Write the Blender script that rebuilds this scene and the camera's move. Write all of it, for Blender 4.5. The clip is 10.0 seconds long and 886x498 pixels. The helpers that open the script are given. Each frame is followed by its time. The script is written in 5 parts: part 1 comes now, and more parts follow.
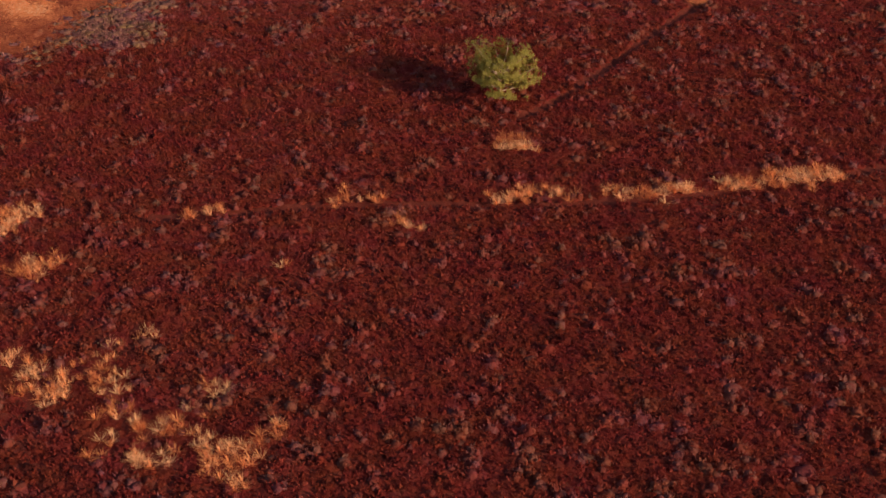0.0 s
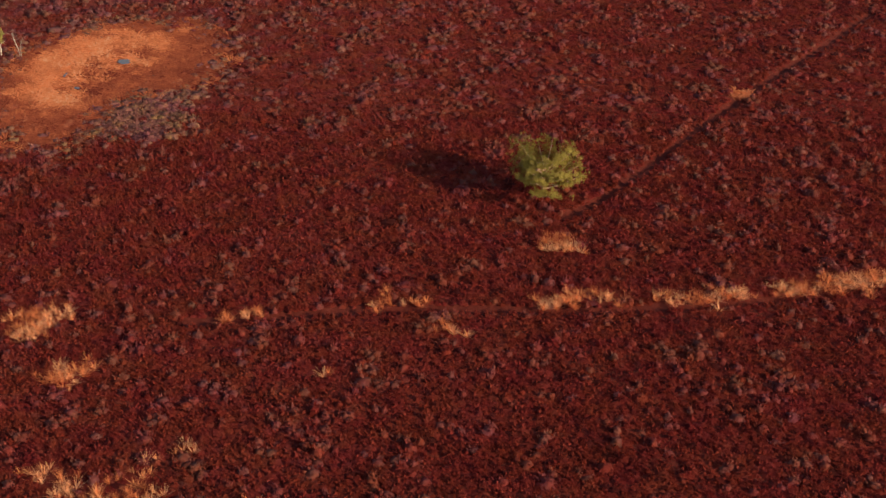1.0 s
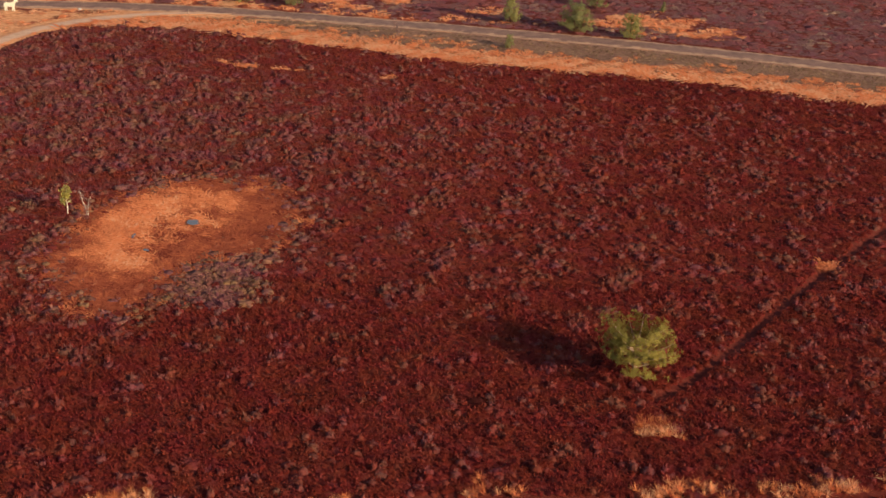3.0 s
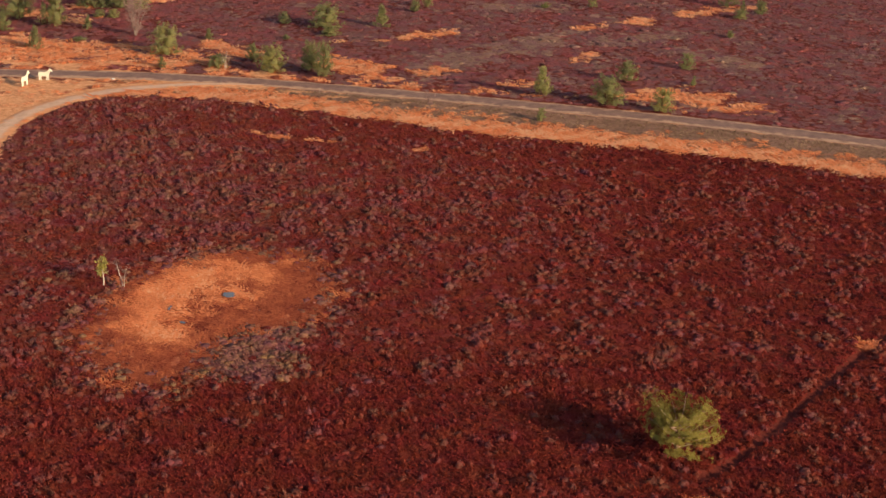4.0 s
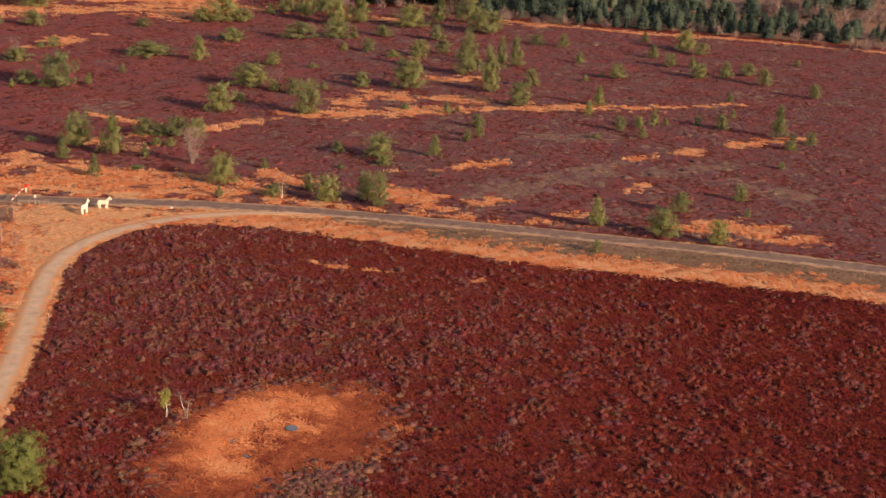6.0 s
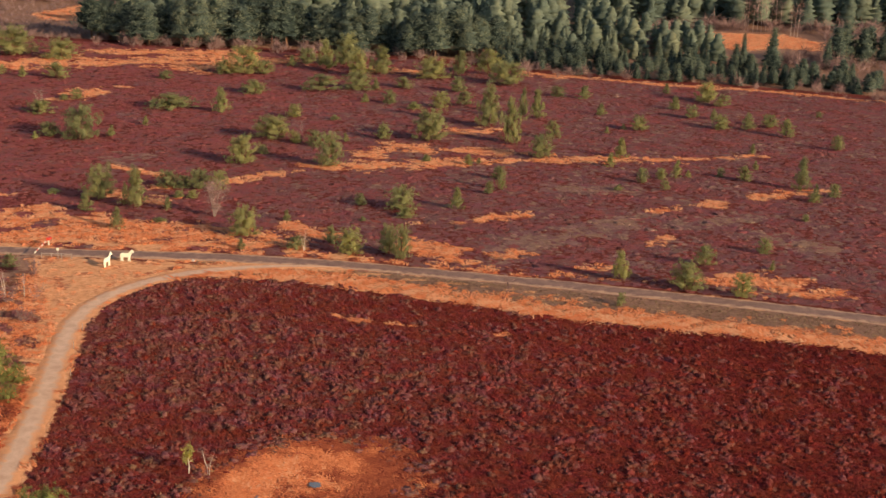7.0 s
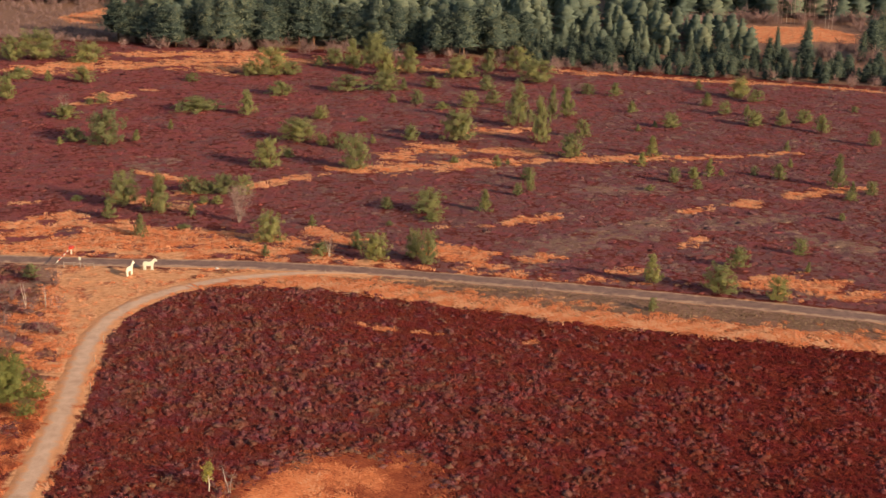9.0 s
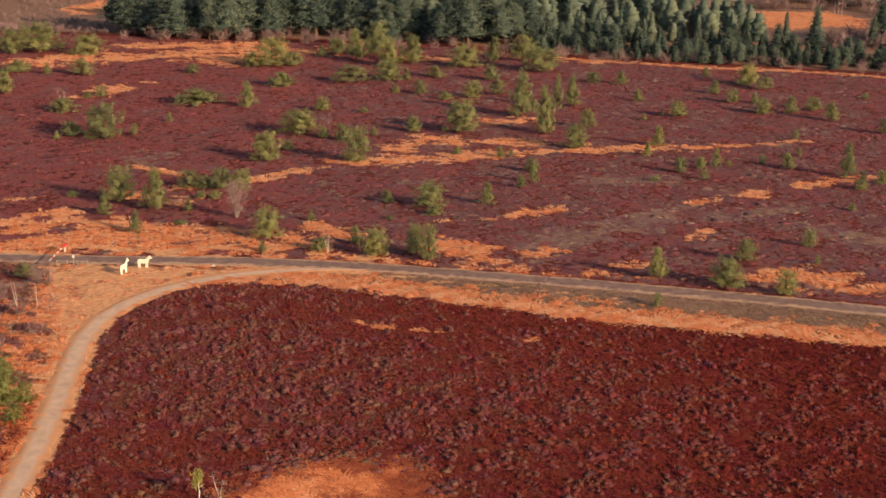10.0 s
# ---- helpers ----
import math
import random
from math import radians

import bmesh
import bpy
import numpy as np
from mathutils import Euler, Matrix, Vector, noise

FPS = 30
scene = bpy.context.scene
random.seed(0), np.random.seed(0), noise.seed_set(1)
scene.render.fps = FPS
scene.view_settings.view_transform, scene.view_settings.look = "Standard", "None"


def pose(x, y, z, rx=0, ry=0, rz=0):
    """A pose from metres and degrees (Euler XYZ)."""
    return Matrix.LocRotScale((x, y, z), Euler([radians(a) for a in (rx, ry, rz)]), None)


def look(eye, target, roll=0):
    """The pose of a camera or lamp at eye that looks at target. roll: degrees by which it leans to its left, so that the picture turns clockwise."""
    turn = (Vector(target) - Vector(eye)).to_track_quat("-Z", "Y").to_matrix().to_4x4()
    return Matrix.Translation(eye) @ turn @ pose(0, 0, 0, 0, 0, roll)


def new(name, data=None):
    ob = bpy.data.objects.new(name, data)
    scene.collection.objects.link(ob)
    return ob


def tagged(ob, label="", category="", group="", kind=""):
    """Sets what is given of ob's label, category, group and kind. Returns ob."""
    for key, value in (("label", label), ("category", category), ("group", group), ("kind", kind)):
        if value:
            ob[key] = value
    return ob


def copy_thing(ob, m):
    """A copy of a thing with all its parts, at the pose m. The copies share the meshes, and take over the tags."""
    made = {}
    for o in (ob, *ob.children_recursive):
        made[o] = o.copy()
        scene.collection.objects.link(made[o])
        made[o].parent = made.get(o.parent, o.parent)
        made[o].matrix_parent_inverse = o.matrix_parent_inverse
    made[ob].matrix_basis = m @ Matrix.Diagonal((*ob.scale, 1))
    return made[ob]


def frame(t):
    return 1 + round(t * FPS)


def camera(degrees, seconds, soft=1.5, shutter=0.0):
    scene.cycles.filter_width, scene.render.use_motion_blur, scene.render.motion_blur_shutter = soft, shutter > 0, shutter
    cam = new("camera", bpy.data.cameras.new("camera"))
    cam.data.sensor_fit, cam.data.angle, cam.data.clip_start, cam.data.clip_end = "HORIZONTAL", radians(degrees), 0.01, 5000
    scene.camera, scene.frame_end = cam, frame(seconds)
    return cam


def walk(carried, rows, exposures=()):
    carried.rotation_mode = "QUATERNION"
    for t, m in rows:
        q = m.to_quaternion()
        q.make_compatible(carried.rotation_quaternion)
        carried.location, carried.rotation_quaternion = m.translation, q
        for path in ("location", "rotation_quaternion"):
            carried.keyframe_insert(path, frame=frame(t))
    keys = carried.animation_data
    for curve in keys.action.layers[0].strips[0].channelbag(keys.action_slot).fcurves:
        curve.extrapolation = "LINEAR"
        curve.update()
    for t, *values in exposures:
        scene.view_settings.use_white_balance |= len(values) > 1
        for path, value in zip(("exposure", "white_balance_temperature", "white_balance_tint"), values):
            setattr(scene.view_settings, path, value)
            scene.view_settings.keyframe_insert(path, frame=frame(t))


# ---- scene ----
SOFT = 1.5
cam = camera(33.87, 10.0, soft=SOFT)
PATH = [
    (0, (14.19, -11.78, 57.82), (17.98, 71.78, 3.02), 1.36),
    (0.5, (12.75, -9.29, 57.79), (16.44, 75.60, 5.07), 1.53),
    (1, (11.06, -6.95, 57.92), (14.74, 79.11, 7.14), 1.79),
    (1.5, (9.33, -4.99, 58.07), (12.96, 82.21, 9.26), 2.15),
    (2, (7.72, -3.40, 58.32), (11.20, 84.86, 11.45), 2.38),
    (2.5, (6.20, -2.20, 58.72), (9.43, 87.05, 13.73), 2.52),
    (3.8, (3.05, -0.55, 59.40), (5.00, 91.22, 19.72), 2.42),
    (4, (2.63, -0.46, 59.48), (4.42, 91.65, 20.59), 2.64),
    (4.5, (1.61, -0.37, 59.71), (2.87, 92.56, 22.79), 2.66),
    (5, (0.76, -0.17, 59.96), (1.39, 93.52, 25.00), 2.65),
    (5.5, (0.03, -0.06, 60.24), (-0.04, 94.31, 27.16), 2.60),
    (6, (-0.57, 0.21, 60.45), (-1.34, 95.21, 29.23), 2.56),
    (6.2, (-0.73, 0.33, 60.54), (-1.73, 95.52, 29.92), 2.47),
    (7.3, (-1.25, 1.52, 60.74), (-3.87, 97.57, 33.05), 2.23),
    (7.5, (-1.26, 1.78, 60.80), (-4.11, 97.81, 33.07), 2.12),
    (8, (-1.06, 2.67, 60.94), (-4.55, 98.63, 33.01), 1.88),
    (8.5, (-0.78, 3.88, 60.99), (-4.82, 99.74, 32.82), 1.62),
    (9, (-0.35, 5.33, 61.00), (-4.90, 101.09, 32.55), 1.32),
    (9.5, (0.27, 7.27, 60.94), (-4.73, 102.89, 32.11), 1.02),
    (10, (0.91, 9.77, 60.78), (-4.39, 105.24, 31.49), 0.74),
]

walk(cam, [(t, look(eye, target, roll)) for t, eye, target, roll in PATH], exposures=[(0.0, 0.12), (3.0, 0.25), (6.0, 0.33), (10.0, 0.35)])

# ---- light: low afternoon sun from behind on one side, clear sky ----
SUN_AZ, SUN_EL = radians(-32.0), radians(19.0)
world = bpy.data.worlds.new("sky")
scene.world = world
world.use_nodes = True
wn = world.node_tree
sky = wn.nodes.new("ShaderNodeTexSky")
sky.sky_type, sky.sun_disc = "NISHITA", False
sky.sun_elevation, sky.sun_rotation = SUN_EL, radians(122.0)
sky.dust_density = 1.5
wn.nodes["Background"].inputs["Strength"].default_value = 0.115
wn.links.new(sky.outputs[0], wn.nodes["Background"].inputs["Color"])
sun = new("sun", bpy.data.lights.new("sun", "SUN"))
sun.data.energy, sun.data.angle, sun.data.color = 4.8, radians(0.6), (1.0, 0.77, 0.52)
sun_to = Vector((math.cos(SUN_AZ) * math.cos(SUN_EL), math.sin(SUN_AZ) * math.cos(SUN_EL), math.sin(SUN_EL)))
sun.matrix_world = look(sun_to * 200 + Vector((0, 200, 0)), (0, 200, 0))


# ---- materials ----
def ramp(nt, stops):
    n = nt.nodes.new("ShaderNodeValToRGB")
    while len(n.color_ramp.elements) < len(stops):
        n.color_ramp.elements.new(0.5)
    for e, (p, c) in zip(n.color_ramp.elements, stops):
        e.position, e.color = p, (*c, 1.0)
    return n


def noise_node(nt, scale, detail=4.0, rough=0.6):
    n = nt.nodes.new("ShaderNodeTexNoise")
    n.inputs["Scale"].default_value, n.inputs["Detail"].default_value, n.inputs["Roughness"].default_value = scale, detail, rough
    co = nt.nodes.new("ShaderNodeNewGeometry")
    nt.links.new(co.outputs["Position"], n.inputs["Vector"])
    return n.outputs["Fac"]


def calc(nt, op, a, b=0.0, clamp=False):
    n = nt.nodes.new("ShaderNodeMath")
    n.operation, n.use_clamp = op, clamp
    for i, v in enumerate((a, b)):
        if isinstance(v, (int, float)):
            n.inputs[i].default_value = v
        else:
            nt.links.new(v, n.inputs[i])
    return n.outputs[0]


def mix(nt, fac, a, b):
    n = nt.nodes.new("ShaderNodeMix")
    n.data_type = "RGBA"
    for s, v in ((n.inputs[0], fac), (n.inputs[6], a), (n.inputs[7], b)):
        if isinstance(v, (int, float)):
            s.default_value = v
        elif isinstance(v, tuple):
            s.default_value = (*v, 1.0)
        else:
            nt.links.new(v, s)
    return n.outputs[2]


def attr(nt, name):
    n = nt.nodes.new("ShaderNodeAttribute")
    n.attribute_name = name
    return n.outputs["Fac"]


def base_mat(name, rough=0.9, spec=0.2):
    m = bpy.data.materials.new(name)
    m.use_nodes = True
    b = m.node_tree.nodes["Principled BSDF"]
    b.inputs["Roughness"].default_value = rough
    b.inputs["Specular IOR Level"].default_value = spec
    return m, m.node_tree, b


def bump(nt, b, height, strength, dist):
    n = nt.nodes.new("ShaderNodeBump")
    n.inputs["Strength"].default_value, n.inputs["Distance"].default_value = strength, dist
    nt.links.new(height, n.inputs["Height"])
    nt.links.new(n.outputs[0], b.inputs["Normal"])


def toned(name, stops, grain=9.0, amount=0.35, rough=0.9, thin=0.0, relief=0.0, vary=0.0, tints=None):
    """Colour by each plant's own tone, with fine grain over it."""
    m, nt, b = base_mat(name, rough)
    t = calc(nt, "ADD", attr(nt, "tone"), calc(nt, "MULTIPLY", calc(nt, "SUBTRACT", noise_node(nt, grain), 0.5), amount), True)
    if vary:
        t = calc(nt, "ADD", t, calc(nt, "MULTIPLY", calc(nt, "SUBTRACT", nt.nodes.new("ShaderNodeObjectInfo").outputs["Random"], 0.5), vary), True)
    r = ramp(nt, stops)
    nt.links.new(t, r.inputs[0])
    col = r.outputs[0]
    if tints:
        # stands of plants lean to one hue or another
        hue = ramp(nt, [(0.32, tints[0]), (0.46, tints[1]), (0.60, tints[2])])
        nt.links.new(noise_node(nt, 0.33, 4.0, 0.65), hue.inputs[0])
        mul = nt.nodes.new("ShaderNodeMix")
        mul.data_type, mul.blend_type = "RGBA", "MULTIPLY"
        mul.inputs[0].default_value = 1.0
        nt.links.new(col, mul.inputs[6])
        nt.links.new(hue.outputs[0], mul.inputs[7])
        col = mul.outputs[2]
    nt.links.new(col, b.inputs["Base Color"])
    if relief:
        bump(nt, b, noise_node(nt, 9.0, 5.0, 0.7), 0.8, relief)
    if thin:
        tr = nt.nodes.new("ShaderNodeBsdfTranslucent")
        nt.links.new(col, tr.inputs["Color"])
        mx = nt.nodes.new("ShaderNodeMixShader")
        mx.inputs[0].default_value = thin
        nt.links.new(b.outputs[0], mx.inputs[1])
        nt.links.new(tr.outputs[0], mx.inputs[2])
        nt.links.new(mx.outputs[0], nt.nodes["Material Output"].inputs["Surface"])
    return m


def mottled(name, stops, scale=3.0, fine=25.0, rough=0.85, relief=0.02, spec=0.2):
    m, nt, b = base_mat(name, rough, spec)
    f = noise_node(nt, fine)
    t = calc(nt, "ADD", noise_node(nt, scale), calc(nt, "MULTIPLY", calc(nt, "SUBTRACT", f, 0.5), 0.6), True)
    r = ramp(nt, stops)
    nt.links.new(t, r.inputs[0])
    nt.links.new(r.outputs[0], b.inputs["Base Color"])
    bump(nt, b, f, 0.6, relief)
    return m


HEATHER = toned("heather", [(0.0, (0.090, 0.0115, 0.0108)), (0.3, (0.238, 0.0265, 0.0190)), (0.5, (0.292, 0.0465, 0.0340)), (0.62, (0.276, 0.0590, 0.0505)), (0.74, (0.258, 0.0780, 0.0745)), (0.86, (0.296, 0.1180, 0.1070)), (1.0, (0.50, 0.2350, 0.1380))], 8.0, 0.26, thin=0.38, relief=0.20, tints=((1.0, 0.82, 1.08), (1.0, 0.98, 0.97), (1.0, 1.18, 0.82)))
# far heather: its own purple-brown, greyed and blued by haze painted into the colours
HAZED_HEATHER = toned("hazed_heather", [(0.0, (0.070, 0.018, 0.018)), (0.35, (0.315, 0.074, 0.067)), (0.5, (0.330, 0.090, 0.084)), (0.66, (0.228, 0.080, 0.080)), (0.8, (0.246, 0.110, 0.106)), (1.0, (0.41, 0.225, 0.160))], 5.0, 0.30, thin=0.25, relief=0.20, tints=((1.0, 0.88, 1.04), (0.98, 1.0, 1.0), (0.98, 1.08, 0.94)))
DRY_GRASS = toned("dry_grass", [(0.0, (0.22, 0.036, 0.019)), (0.35, (0.53, 0.135, 0.055)), (0.7, (0.86, 0.297, 0.112)), (1.0, (0.90, 0.53, 0.29))], 2.5, 0.4, thin=0.25)
NEEDLES = toned("pine_needles", [(0.0, (0.171, 0.173, 0.089)), (0.45, (0.291, 0.287, 0.125)), (0.8, (0.393, 0.363, 0.128)), (1.0, (0.502, 0.427, 0.108))], 5.0, 0.3, 0.75, 0.45, vary=0.40)
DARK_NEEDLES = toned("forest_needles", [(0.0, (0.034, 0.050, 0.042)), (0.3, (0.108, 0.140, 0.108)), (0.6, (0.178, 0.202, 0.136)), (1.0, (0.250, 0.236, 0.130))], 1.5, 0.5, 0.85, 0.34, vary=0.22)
LONE_NEEDLES = toned("lone_pine_needles", [(0.0, (0.110, 0.100, 0.024)), (0.5, (0.278, 0.222, 0.047)), (1.0, (0.42, 0.335, 0.075))], 5.0, 0.4, 0.75, 0.25)
STUBBLE = toned("verge_stubble", [(0.0, (0.10, 0.060, 0.036)), (0.5, (0.27, 0.165, 0.090)), (1.0, (0.48, 0.31, 0.18))], 3.0, 0.35, thin=0.2)
GREEN_NEEDLES = toned("green_pine_needles", [(0.0, (0.085, 0.098, 0.032)), (0.5, (0.190, 0.195, 0.058)), (1.0, (0.31, 0.290, 0.078))], 5.0, 0.4, 0.75, 0.30)
TWIGS = toned("bare_twigs", [(0.0, (0.15, 0.085, 0.078)), (0.5, (0.27, 0.165, 0.145)), (1.0, (0.40, 0.25, 0.21))], 4.0, 0.4)
PINE_BARK = mottled("pine_bark", [(0.3, (0.10, 0.05, 0.03)), (0.7, (0.32, 0.17, 0.10))], 4.0, 20.0)
PALE_LIMB = mottled("pine_limb_bark", [(0.3, (0.34, 0.20, 0.13)), (0.7, (0.55, 0.38, 0.28))], 5.0, 20.0)
PALE_BARK = mottled("birch_bark", [(0.3, (0.42, 0.30, 0.22)), (0.7, (0.70, 0.58, 0.48))], 5.0, 20.0)
WEATHERED = mottled("weathered_wood", [(0.3, (0.22, 0.16, 0.13)), (0.7, (0.42, 0.33, 0.27))], 6.0, 40.0)
WHITE_PAINT = mottled("white_paint", [(0.3, (0.62, 0.62, 0.48)), (0.7, (0.70, 0.69, 0.54))], 1.2, 20.0, 0.6, 0.004)
RED_PAINT = mottled("red_paint", [(0.3, (0.55, 0.05, 0.03)), (0.7, (0.65, 0.07, 0.04))], 3.0, 20.0, 0.5, 0.003)
STONE = mottled("pale_stone", [(0.3, (0.45, 0.40, 0.36)), (0.7, (0.62, 0.56, 0.50))], 5.0, 20.0)


def ground_material():
    m, nt, b = base_mat("heath_soil", 0.95, 0.1)
    big, mid, fine = noise_node(nt, 0.12, 3.0), noise_node(nt, 1.3, 5.0), noise_node(nt, 11.0, 4.0)
    t = calc(nt, "ADD", calc(nt, "MULTIPLY", mid, 0.6), calc(nt, "MULTIPLY", fine, 0.4))
    soil = ramp(nt, [(0.3, (0.085, 0.016, 0.012)), (0.55, (0.165, 0.031, 0.020)), (0.75, (0.21, 0.062, 0.042))])
    grass = ramp(nt, [(0.3, (0.24, 0.050, 0.028)), (0.5, (0.42, 0.108, 0.050)), (0.7, (0.62, 0.225, 0.098))])
    sand = ramp(nt, [(0.3, (0.40, 0.145, 0.066)), (0.5, (0.69, 0.312, 0.140)), (0.75, (0.82, 0.47, 0.26))])
    pale = ramp(nt, [(0.3, (0.17, 0.075, 0.048)), (0.55, (0.30, 0.160, 0.105)), (0.75, (0.43, 0.265, 0.18))])
    for r in (soil, grass, sand, pale):
        nt.links.new(t, r.inputs[0])
    wob = calc(nt, "MULTIPLY", calc(nt, "SUBTRACT", calc(nt, "ADD", calc(nt, "MULTIPLY", mid, 0.7), calc(nt, "MULTIPLY", fine, 0.3)), 0.5), 1.8)

    def edge(name):
        v = calc(nt, "ADD", attr(nt, name), calc(nt, "MULTIPLY", wob, 0.55))
        return calc(nt, "MULTIPLY", calc(nt, "SUBTRACT", v, 0.35), 3.5, True)

    col = mix(nt, edge("pale"), soil.outputs[0], pale.outputs[0])
    col = mix(nt, edge("grass"), col, grass.outputs[0])
    col = mix(nt, edge("sand"), col, sand.outputs[0])
    nt.links.new(col, b.inputs["Base Color"])
    bump(nt, b, t, 0.8, 0.15)
    return m


def lane_material(name, stops, edge_stops, start=0.55):
    m, nt, b = base_mat(name, 0.9, 0.2)
    mid, fine = noise_node(nt, 0.7, 5.0), noise_node(nt, 14.0, 3.0)
    t = calc(nt, "ADD", calc(nt, "MULTIPLY", mid, 0.65), calc(nt, "MULTIPLY", fine, 0.35))
    a, e = ramp(nt, stops), ramp(nt, edge_stops)
    nt.links.new(t, a.inputs[0])
    nt.links.new(t, e.inputs[0])
    v = calc(nt, "ADD", attr(nt, "across"), calc(nt, "MULTIPLY", calc(nt, "SUBTRACT", mid, 0.5), 1.4))
    f = calc(nt, "MULTIPLY", calc(nt, "SUBTRACT", v, start), 3.0, True)
    nt.links.new(mix(nt, f, a.outputs[0], e.outputs[0]), b.inputs["Base Color"])
    bump(nt, b, fine, 0.5, 0.02)
    return m


GROUND = ground_material()
ASPHALT = lane_material("worn_asphalt", [(0.35, (0.168, 0.094, 0.074)), (0.65, (0.30, 0.172, 0.130))], [(0.35, (0.34, 0.190, 0.120)), (0.65, (0.52, 0.310, 0.195))], 0.50)
GRAVEL = lane_material("track_gravel", [(0.35, (0.52, 0.305, 0.195)), (0.65, (0.72, 0.46, 0.31))], [(0.35, (0.48, 0.190, 0.084)), (0.65, (0.76, 0.355, 0.160))], 0.36)
water_m, water_nt, water_b = base_mat("pool_water", 0.12, 0.5)
water_b.inputs["Base Color"].default_value = (0.17, 0.16, 0.16, 1)
bump(water_nt, water_b, noise_node(water_nt, 6.0), 0.1, 0.02)


# ---- plan: metres, y runs away from the starting point ----
ROADSIDE_PINES = [
    (-35.8, 211.2, 4.3, 4.3, "r"), (-62.6, 228.3, 5.2, 5.8, "r"), (-55.8, 224.6, 4.0, 5.3, "c"), (-53.6, 238.2, 3.7, 3.1, "r"), (-50.9, 238.4, 2.8, 2.2, "r"),
    (-48.0, 238.4, 3.7, 3.1, "r"), (-45.0, 238.0, 3.0, 3.2, "r"), (-62.7, 220.7, 2.4, 2.6, "c"), (-55.5, 211.6, 2.3, 2.9, "c"), (-50.3, 231.7, 1.8, 1.3, "r"),
    (-48.1, 231.9, 1.8, 1.3, "r"), (-50.5, 223.9, 1.3, 1.7, "c"), (-70.7, 230.9, 2.2, 1.0, "l"), (-50.2, 216.9, 2.2, 0.6, "l"), (-64.7, 189.6, 1.9, 1.9, "r"),
    (-35.3, 204.0, 1.4, 1.5, "c"), (-27.5, 205.6, 2.9, 1.9, "l"), (-22.7, 208.8, 2.1, 2.6, "r"), (-19.3, 203.9, 3.4, 3.8, "r"), (-13.7, 205.0, 3.3, 4.1, "r"),
    (-11.8, 202.6, 2.4, 5.2, "r"),
]
EAST_PINES = [
    (19.4, 197.5, 2.4, 3.4, "c"), (28.3, 194.5, 4.6, 3.6, "r"), (32.5, 206.4, 3.0, 3.1, "r"), (35.7, 192.4, 2.6, 3.2, "r"), (42.6, 214.5, 1.9, 2.3, "r"),
    (18.5, 186.1, 1.6, 1.8, "r"), (42.1, 205.3, 0.9, 1.4, "c"), (-20.4, 232.1, 2.0, 2.0, "r"), (-13.3, 230.8, 5.0, 3.8, "r"), (-12.6, 225.9, 3.0, 1.7, "l"),
    (-4.5, 232.7, 2.3, 3.0, "c"), (0.7, 244.0, 1.7, 2.3, "r"), (2.9, 247.2, 1.6, 3.0, "c"), (2.5, 255.1, 2.7, 2.4, "r"), (-30.9, 220.5, 1.3, 1.5, "c"),
    (28.3, 257.1, 2.0, 2.9, "r"), (32.1, 260.4, 1.8, 2.1, "r"), (31.9, 252.3, 1.5, 1.9, "r"), (35.0, 262.8, 1.8, 2.6, "c"),
]
HEATH_PINES = [
    (43.4, 265.0, 1.4, 1.5, "r"), (47.4, 262.0, 2.4, 2.7, "r"), (56.8, 257.4, 2.9, 5.0, "c"), (57.5, 248.6, 2.1, 1.5, "r"), (61.7, 252.8, 1.7, 2.2, "r"),
    (23.5, 251.0, 1.5, 1.1, "l"), (23.4, 269.3, 1.8, 2.2, "c"), (53.1, 235.0, 1.1, 1.2, "r"), (51.3, 272.4, 1.2, 1.4, "c"), (52.8, 285.7, 1.3, 1.7, "c"),
    (-3.2, 265.0, 1.8, 2.1, "r"), (-11.1, 266.8, 1.8, 1.4, "l"), (26.1, 277.4, 2.7, 3.5, "c"), (-44.6, 258.6, 5.2, 4.9, "r"), (-41.8, 266.5, 2.3, 1.8, "r"),
    (-28.6, 259.1, 4.6, 6.4, "r"), (-32.9, 275.9, 3.2, 2.8, "r"), (-36.8, 277.4, 2.7, 2.1, "r"),
]
MIDDLE_PINES = [
    (-42.0, 280.8, 6.5, 4.2, "r"), (-20.6, 284.8, 3.3, 2.9, "r"), (-11.3, 285.3, 6.1, 6.0, "r"), (-27.5, 280.9, 1.3, 1.4, "c"), (5.1, 286.2, 3.9, 7.1, "c"),
    (0.6, 301.7, 5.3, 7.8, "c"), (10.5, 274.2, 4.0, 4.2, "r"), (13.5, 292.3, 2.8, 3.4, "r"), (7.6, 310.6, 2.6, 5.4, "c"), (10.9, 313.4, 3.1, 5.1, "c"),
    (-40.6, 302.5, 3.3, 2.9, "r"), (-31.8, 301.8, 1.9, 1.2, "l"), (-67.3, 306.9, 9.0, 3.2, "l"), (-56.3, 304.7, 3.5, 4.1, "c"), (-68.9, 288.0, 1.3, 1.5, "c"),
    (-72.8, 275.7, 1.6, 1.8, "c"), (-92.6, 295.7, 6.0, 2.8, "l"), (-78.1, 272.6, 7.0, 6.2, "r"), (-84.1, 273.9, 3.6, 2.6, "r"),
]
